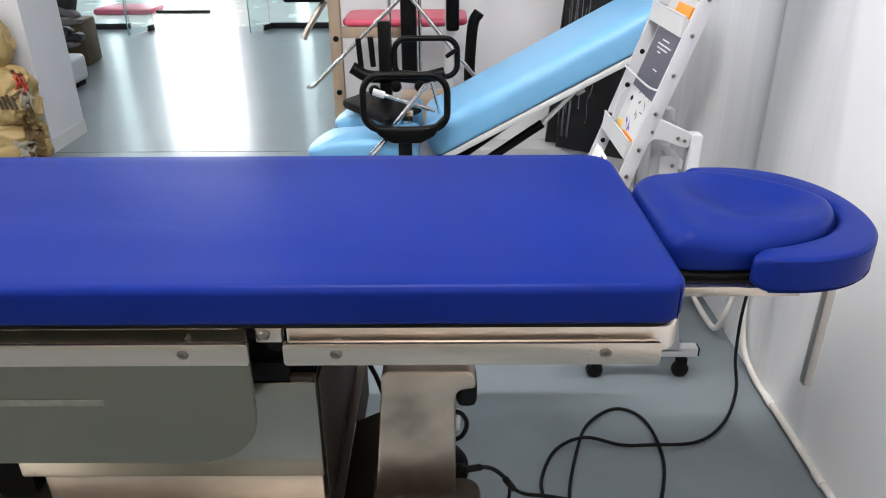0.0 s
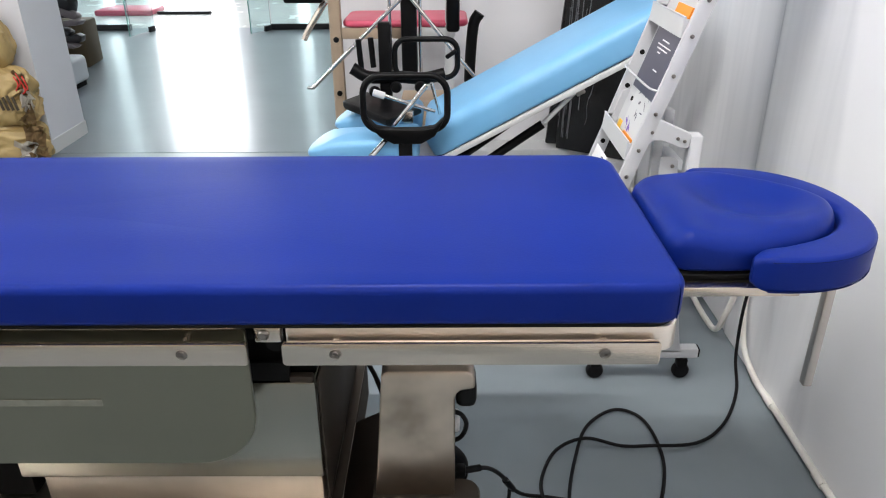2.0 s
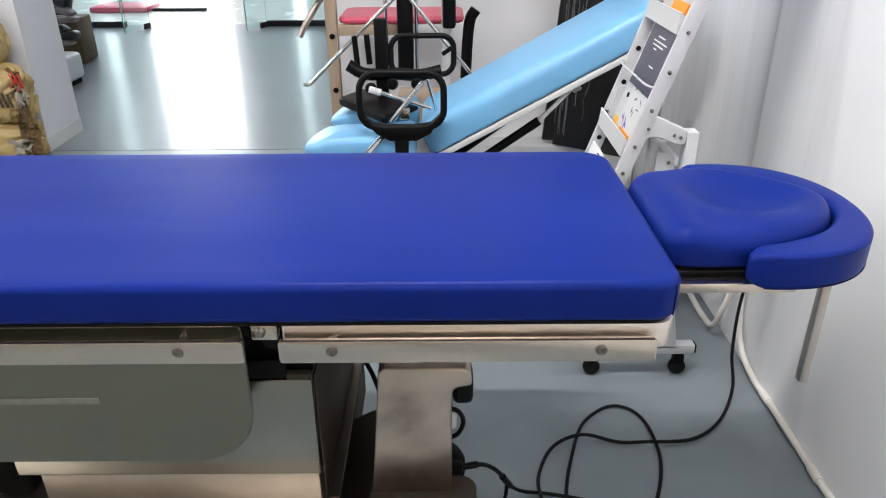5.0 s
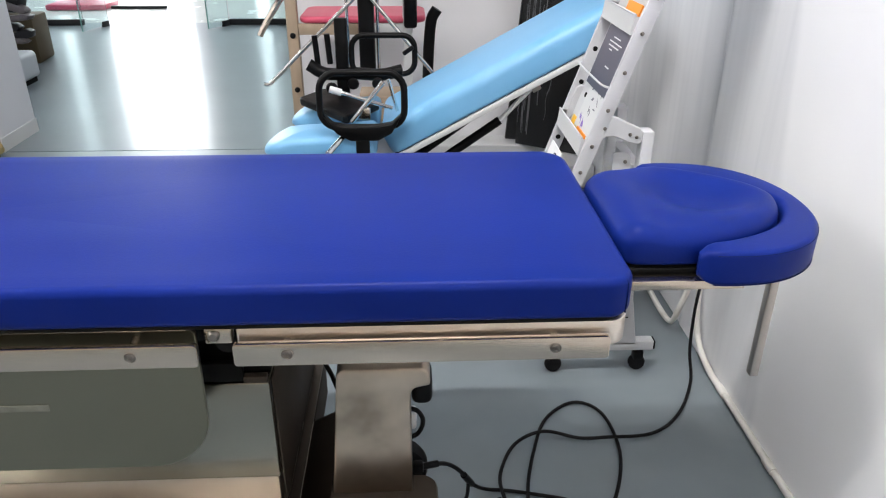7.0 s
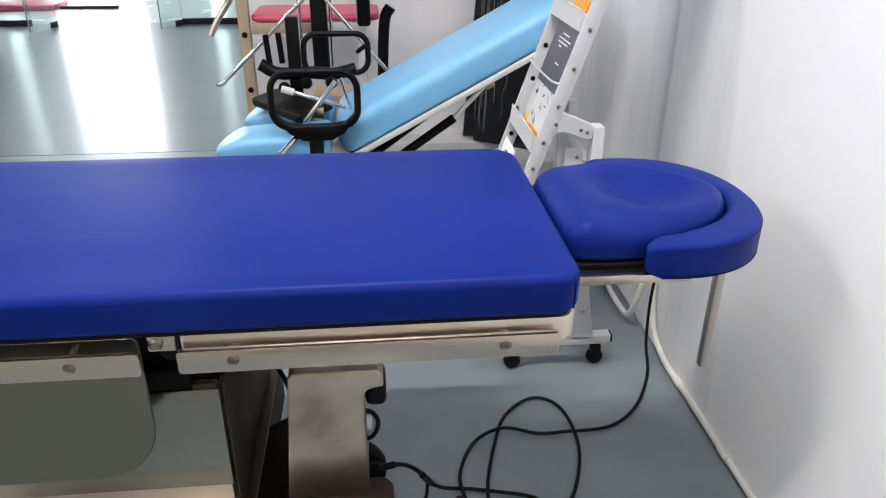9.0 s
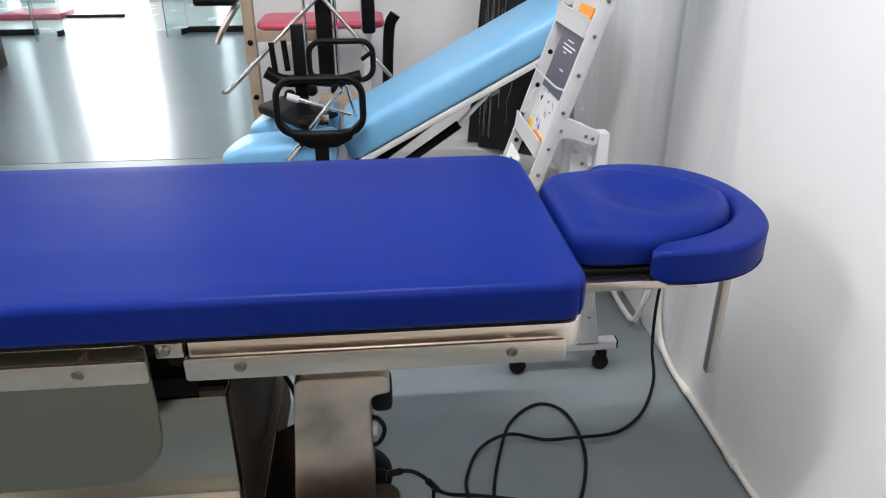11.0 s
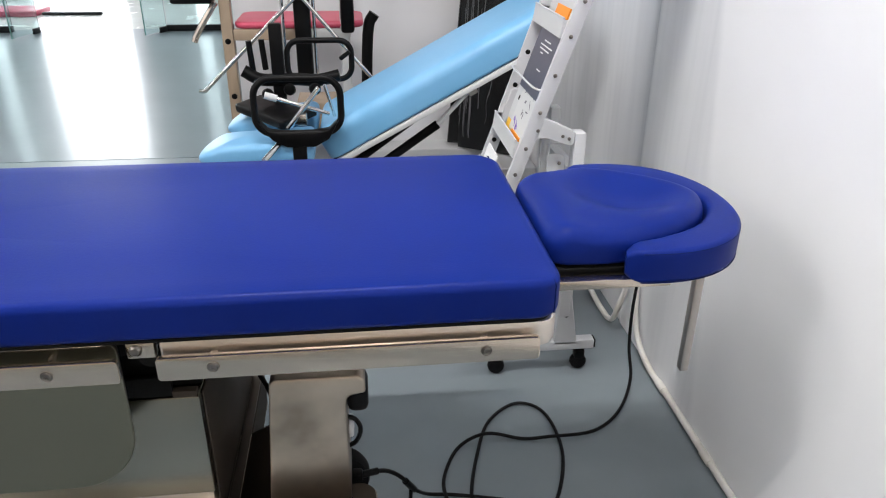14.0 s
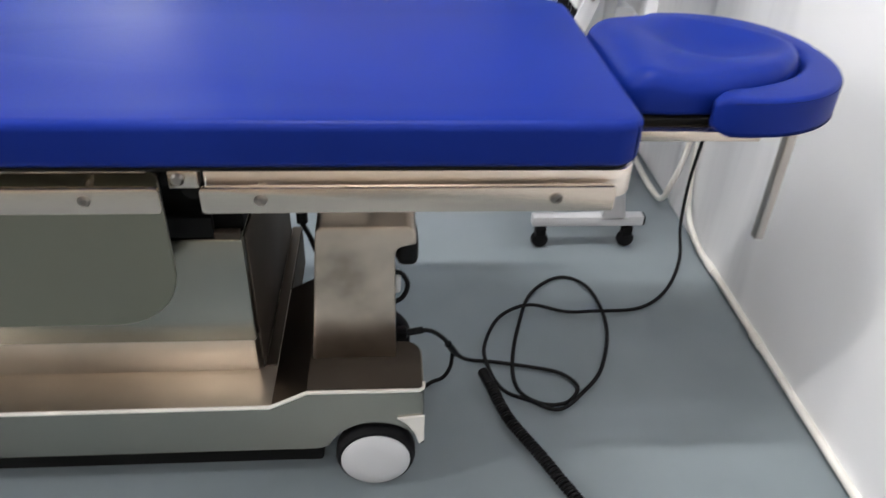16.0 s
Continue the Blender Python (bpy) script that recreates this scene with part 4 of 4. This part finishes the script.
for x, z in ((-0.10, 0.585), (-0.03, 0.60), (0.05, 0.60)):
    part("knob", disc((x, Y2 - 0.03, z), (0, -1, 0), [(0.008, -0.02), (0.018, 0), (0.020, 0.008), (0.016, 0.018), (0.006, 0.02)], 12), M_black, supports)
for a, b, r in (((-0.085, 1.97, 0.635), (0.10, 1.97, 0.575), 0.0065), ((0.075, 1.95, 0.660), (-0.02, 1.93, 0.545), 0.0075), ((-0.02, 1.90, 0.535), (-0.082, 1.80, 0.492), 0.0085), ((0.09, 1.98, 0.66), (0.115, 1.99, 0.56), 0.005)):
    part("rod", tube([a, b], r, 12, 1, straight=True), M_chrome, supports, "thin chrome rod")
part("wing_knob", moved(box(-0.020, 0.020, -0.006, 0.006, -0.007, 0.007, 0.004), pose(0.150, Y2 - 0.012, 0.700, 0, -35, 0)), M_black, supports)
part("clamp", box(0.005, 0.035, 1.93, 1.96, 0.55, 0.585, 0.004), M_steel, supports)
part("rod_sleeve", tube([(-0.085, 1.97, 0.635), (-0.05, 1.97, 0.6235)], 0.011, 12, 1, straight=True), M_white, supports)

# ---- pink rehab table with wooden frame ----
rehab = thing("rehab_table", (-0.08, 2.85, 0.0), "wooden rehab table with a pink cushion and chrome pull rods", "rehab table")
part("cushion", slab(rounded(-0.27, 0.22, 2.72, 3.02, 0.05, 5), 0.704, 0.730, 0.012, 4, 4), M_pink, rehab, "pink vinyl cushion")
part("frame_rail", box(-0.272, -0.04, 2.72, 2.745, 0.662, 0.703, 0.004), M_wood, rehab)
part("steel_rail", box(-0.039, 0.17, 2.722, 2.745, 0.668, 0.703, 0.004), M_offwhite, rehab, "grey steel frame rail")
part("frame_rail", box(-0.28, 0.17, 2.995, 3.02, 0.655, 0.703, 0.004), M_wood, rehab)
for x, y in ((-0.315, 2.72), (-0.362, 3.0)):
    p = part("post", box(x, x + 0.042, y, y + 0.04, 0.0, 1.12, 0.005), M_wood, rehab, "pale wooden post with bolt holes")
    for z in (0.45, 0.66, 0.86):
        part("post_bolt", disc((x + 0.021, y, z), (0, -1, 0), [(0.011, 0), (0.011, 0.004), (0.005, 0.006)], 12), M_black, p)
for x, y in ((0.13, 2.72), (0.13, 3.0)):
    part("steel_post", box(x, x + 0.035, y, y + 0.035, 0.0, 1.1, 0.004), M_offwhite, rehab, "grey steel post")
part("weight_pad", box(-0.035, 0.025, 2.62, 2.66, 0.535, 0.86, 0.01), M_black, rehab, "upright black padded bar")
part("side_pad", box(0.135, 0.185, 2.62, 2.70, 0.70, 1.0, 0.012), M_black, rehab)
part("rear_pad", tube([(0.225, 2.70, 0.50), (0.23, 2.70, 0.62), (0.24, 2.70, 0.72), (0.262, 2.70, 0.76)], 0.022, 10, 5), M_black, rehab, "curved black post")
apex = (-0.01, 2.60, 0.845)
for b in ((-0.355, 2.56, 0.525), (0.245, 2.58, 0.54)):
    part("pull_rod", tube([apex, b], 0.0075, 12, 1, straight=True), M_chrome, rehab, "chrome pull rod")
part("rod_hook", tube([(-0.355, 2.56, 0.525), (-0.372, 2.555, 0.511), (-0.39, 2.555, 0.512)], 0.0075, 10, 4), M_chrome, rehab)
for x in (-0.08, 0.0, 0.035):
    part("upright_rod", tube([(x, 2.68, 0.52), (x, 2.68, 1.1)], 0.0075, 10, 1, straight=True), M_chrome, rehab, "upright chrome rod")
part("side_lever", tube([(-0.33, 2.75, 0.80), (-0.40, 2.75, 0.70), (-0.425, 2.75, 0.655)], 0.012, 8, 3), M_steel, rehab)
part("lever_pad", box(-0.48, -0.33, 2.68, 2.82, 0.80, 0.83, 0.01), M_black, rehab)
solo("wooden_crate", box(-0.03, 0.18, 2.40, 2.56, 0.0, 0.50, 0.004), M_wood, "plain brown wooden crate behind the exam chair", "crate")

# black board in clear film, leaning on the wall
board = thing("wrapped_board", (0.75, 3.1, 0.104), "black boards wrapped in clear film, leaning in the corner", "board")
part("board", moved(box(-0.14, 0.14, -0.012, 0.012, 0, 1.5, 0.004), pose(0.735, 3.10, 0.108, -3.0, 5.0, 0)), M_film, board)
part("board", moved(box(-0.17, 0.17, -0.010, 0.010, 0, 1.5, 0.004), pose(0.785, 2.97, 0.108, -1.0, 0, -34)), M_film, board)

rnd = random.Random(4)
for k in range(22):
    left = k < 15
    x = rnd.uniform(-0.165, -0.06) if left else rnd.uniform(-0.05, 0.15)
    z0 = 0.03 + (0.25 if left else 0.6) * rnd.random()
    z1 = z0 + (rnd.uniform(0.35, 0.9) if left else rnd.uniform(0.05, 0.2))
    lean_x = rnd.uniform(-0.02, 0.05)
    pts = [(x + lean_x * q / 4 + 0.006 * rnd.uniform(-1, 1), -0.0108, z0 + (z1 - z0) * q / 4) for q in range(5)]
    part("film_fold", moved(tube(pts, rnd.uniform(0.0008, 0.0024), 5, 4), pose(0.785, 2.97, 0.108, -1.0, 0, -34)), M_fold, board, "bright crease of clear film")


# ---- sacks by the wall end ----
def sack(x, y, z, sx, sy, sz, seed, label, turn=0, flare=0.0):
    """A slumped, creased sack: a soft block with sharp folds running across it."""
    rnd = random.Random(seed * 7)
    bm = bmesh.new()
    bmesh.ops.create_icosphere(bm, subdivisions=6, radius=1)
    off = Vector((seed * 3.1, seed * 1.7, seed * 0.6))
    folds = []
    for k in range(24):
        d = Vector((rnd.gauss(0, 1), rnd.gauss(0, 0.6), rnd.gauss(0, 1))).normalized()
        big = k < 8
        folds.append((d, rnd.uniform(0.5, 1.1) if big else rnd.uniform(1.6, 4.2), rnd.random(), 0.045 if big else 0.022))
    for v in bm.verts:
        p = v.co.copy()
        c = p * (abs(p.x) ** 3.2 + abs(p.y) ** 3 + abs(p.z) ** 2.8) ** (-1 / 3)
        w = p + noise.noise_vector(p * 1.3 + off) * 0.45
        f = 0.96 + 0.07 * noise.noise(p * 1.4 + off)
        for d, q, o, amp in folds:
            f += amp * (abs((w.dot(d) * q + o) % 1 - 0.5) * 2 - 0.5)
        f += 0.006 * (1 - 2 * abs(noise.noise(w * 7 + off)))
        v.co = Vector((c.x * sx * f * (1 - flare * p.z), c.y * sy * f, max(-0.97, c.z * f) * sz))
    moved(bm, pose(x, y, z + sz * 0.97, 0, 0, turn))
    return solo("sack", bm, M_sack, label, "sack", "sacks by the wall end")


def flap(x, y, z, w, h, seed, material, parent):
    """A crumpled scrap of torn sack."""
    bm = bmesh.new()
    n = 7
    grid = [[bm.verts.new((x + w * (i / n - 0.5) + 0.02 * noise.noise(Vector((i * 0.7, k * 0.9, seed))),
                           y + 0.035 * noise.noise(Vector((i * 0.55, k * 0.5, seed + 5.0))),
                           z + h * (k / n - 0.5) + 0.025 * noise.noise(Vector((i * 0.8, k * 0.6, seed + 9.0))))) for k in range(n + 1)] for i in range(n + 1)]
    for i in range(n):
        for k in range(n):
            bm.faces.new((grid[i][k], grid[i + 1][k], grid[i + 1][k + 1], grid[i][k + 1]))
    bmesh.ops.solidify(bm, geom=bm.faces[:], thickness=0.003)
    part("torn_flap", bm, material, parent, "", False)


s1 = sack(-2.01, 3.20, 0.0, 0.215, 0.12, 0.105, 1, "crumpled gold woven sack on the floor", 8)
s2 = sack(-2.01, 3.21, 0.185, 0.22, 0.12, 0.145, 2, "gold woven sack with dark print, tied in red", -6)
s3 = sack(-2.11, 3.22, 0.44, 0.22, 0.11, 0.175, 3, "gold woven sack on top of the stack", 5, 0.28)
for o in (s1, s2, s3):
    ORIGIN[o] = Vector((0, 0, 0))
for k in range(4):
    a = (-1.805 + 0.010 * k, 3.075 + 0.005 * k, 0.445 + 0.018 * math.sin(k * 2.1))
    part("red_tie", tube([a, (a[0] + 0.02, a[1] - 0.012, a[2] - 0.028 - 0.008 * k), (a[0] + 0.004, a[1] - 0.012, a[2] - 0.06)], 0.0032, 6, 4), M_red, s2, "knotted red plastic tie")
for k in range(4):
    part("print_bar", moved(box(-0.035 + 0.008 * (k % 2), 0.035, -0.002, 0.002, -0.0055, 0.0055), pose(-1.90 + 0.022 * k, 3.083, 0.325, 0, 78, 0)), M_ink, s2)
for k, (x, y, z, w, h, m) in enumerate(((-1.81, 3.13, 0.40, 0.06, 0.10, M_brownsack), (-1.795, 3.12, 0.33, 0.05, 0.09, M_lining), (-1.81, 3.12, 0.27, 0.07, 0.10, M_brownsack))):
    flap(x, y, z, w, h, k * 2.3, m, s2)
for k, (x, y, z, w, h, m) in enumerate(((-1.79, 3.10, 0.16, 0.09, 0.10, M_brownsack), (-1.83, 3.085, 0.10, 0.09, 0.08, M_lining), (-1.79, 3.10, 0.06, 0.10, 0.09, M_brownsack))):
    flap(x, y, z, w, h, 11 + k * 2.3, m, s1)

# ---- hall things ----
bin_out = rounded(-2.72, -2.34, 4.60, 4.90, 0.05, 5)
gb = thing("storage_box", (-2.55, 4.86, 0.0), "pale grey plastic storage box on the hall floor", "box")
part("box_body", slab(bin_out, 0.035, 0.205, 0.03, 3, 3), M_greybin, gb)
part("box_foot", box(-2.69, -2.37, 4.63, 4.87, 0.0, 0.036), M_dark, gb)
solo("cardboard_case", moved(box(-0.26, 0.26, -0.16, 0.16, 0, 0.335, 0.02), pose(-2.86, 5.55, 0, 0, 0, 6)), M_brownbox, "large dark brown cardboard case in the hall", "box")
cl = thing("machine_part", (-2.65, 5.15, 0.0), "mauve-grey folded metal machine frame standing in the hall", "machine part")
for x in (-2.80, -2.66):
    part("stand", box(x, x + 0.03, 5.12, 5.16, 0.0, 0.46, 0.005), M_mauve, cl)
part("housing", moved(prism([(-0.16, 0.0), (0.13, 0.02), (0.16, 0.12), (0.12, 0.22), (0.15, 0.30), (0.04, 0.36), (-0.14, 0.34)], "y", -0.05, 0.05, 0.008), pose(-2.60, 5.10, 0.41, 0, 4, -12)), M_rail, cl, "dark metal housing")
for k, (x, z, w, h, tilt, m) in enumerate(((-2.60, 0.385, 0.17, 0.020, -7, M_mauve), (-2.66, 0.335, 0.12, 0.026, 5, M_rail), (-2.58, 0.27, 0.10, 0.030, -14, M_rail), (-2.64, 0.245, 0.14, 0.016, 3, M_mauve), (-2.56, 0.455, 0.09, 0.024, 18, M_mauve), (-2.62, 0.60, 0.11, 0.022, -20, M_mauve))):
    part("arm", moved(prism([(-w, -h), (w * 0.8, -h), (w, 0.2 * h), (w * 0.7, h), (-w * 0.9, h * 0.8)], "y", -0.035, 0.035, 0.006), pose(x + 0.075, 5.03 + 0.012 * (k % 3), z, 0, tilt, -14 + 7 * (k % 3))), m, cl)

# glazed front with its open doors
GX = [(-4.6, -2.97), (-1.58, 3.0)]
front = thing("glass_partition", (-2.0, 7.2, 0.0), "frameless glass partition with dark floor rails", "partition")
for a, b in GX:
    part("floor_rail", box(a, b, 7.16, 7.22, 0.0, 0.055, 0.004), M_rail, front, "dark bronze floor rail")
    n = 2 if b < 0 else 3
    for k in range(n):
        x0, x1 = a + (b - a) * k / n + 0.004, a + (b - a) * (k + 1) / n - 0.004
        g = part("pane", box(x0, x1, 7.185, 7.197, 0.055, 2.78), M_glass, front, "", False)
        g.visible_shadow = False
for hx, fx, fy in ((-2.72, -2.80, 6.74), (-1.58, -1.70, 6.86)):
    d = thing("glass_door", (hx, 7.15, 0.0), "frameless glass door standing open into the hall", "door", "glass doors")
    dx, dy = fx - hx, fy - 7.15
    ln = math.hypot(dx, dy)
    q = pose(hx, 7.15, 0, 0, 0, math.degrees(math.atan2(dy, dx)))
    g = part("pane", moved(box(0, ln, -0.005, 0.005, 0.012, 2.3), q), M_glass, d, "", False)
    g.visible_shadow = False
    part("edge", moved(box(ln, ln + 0.004, -0.005, 0.005, 0.012, 2.3), q), M_edge, d)
    part("foot_clamp", moved(box(0.0, 0.10, -0.012, 0.012, 0.0, 0.05, 0.003), q), M_rail, d)
solo("door_track", box(-3.1, -2.50, 8.26, 8.33, -0.002, 0.03, 0.01), M_rail, "dark metal bar lying on the porch tiles", "bar")
solo("red_mat", box(-3.75, -3.12, 8.15, 8.6, -0.002, 0.06, 0.02), M_pink, "pink and white bench beyond the glass", "bench")
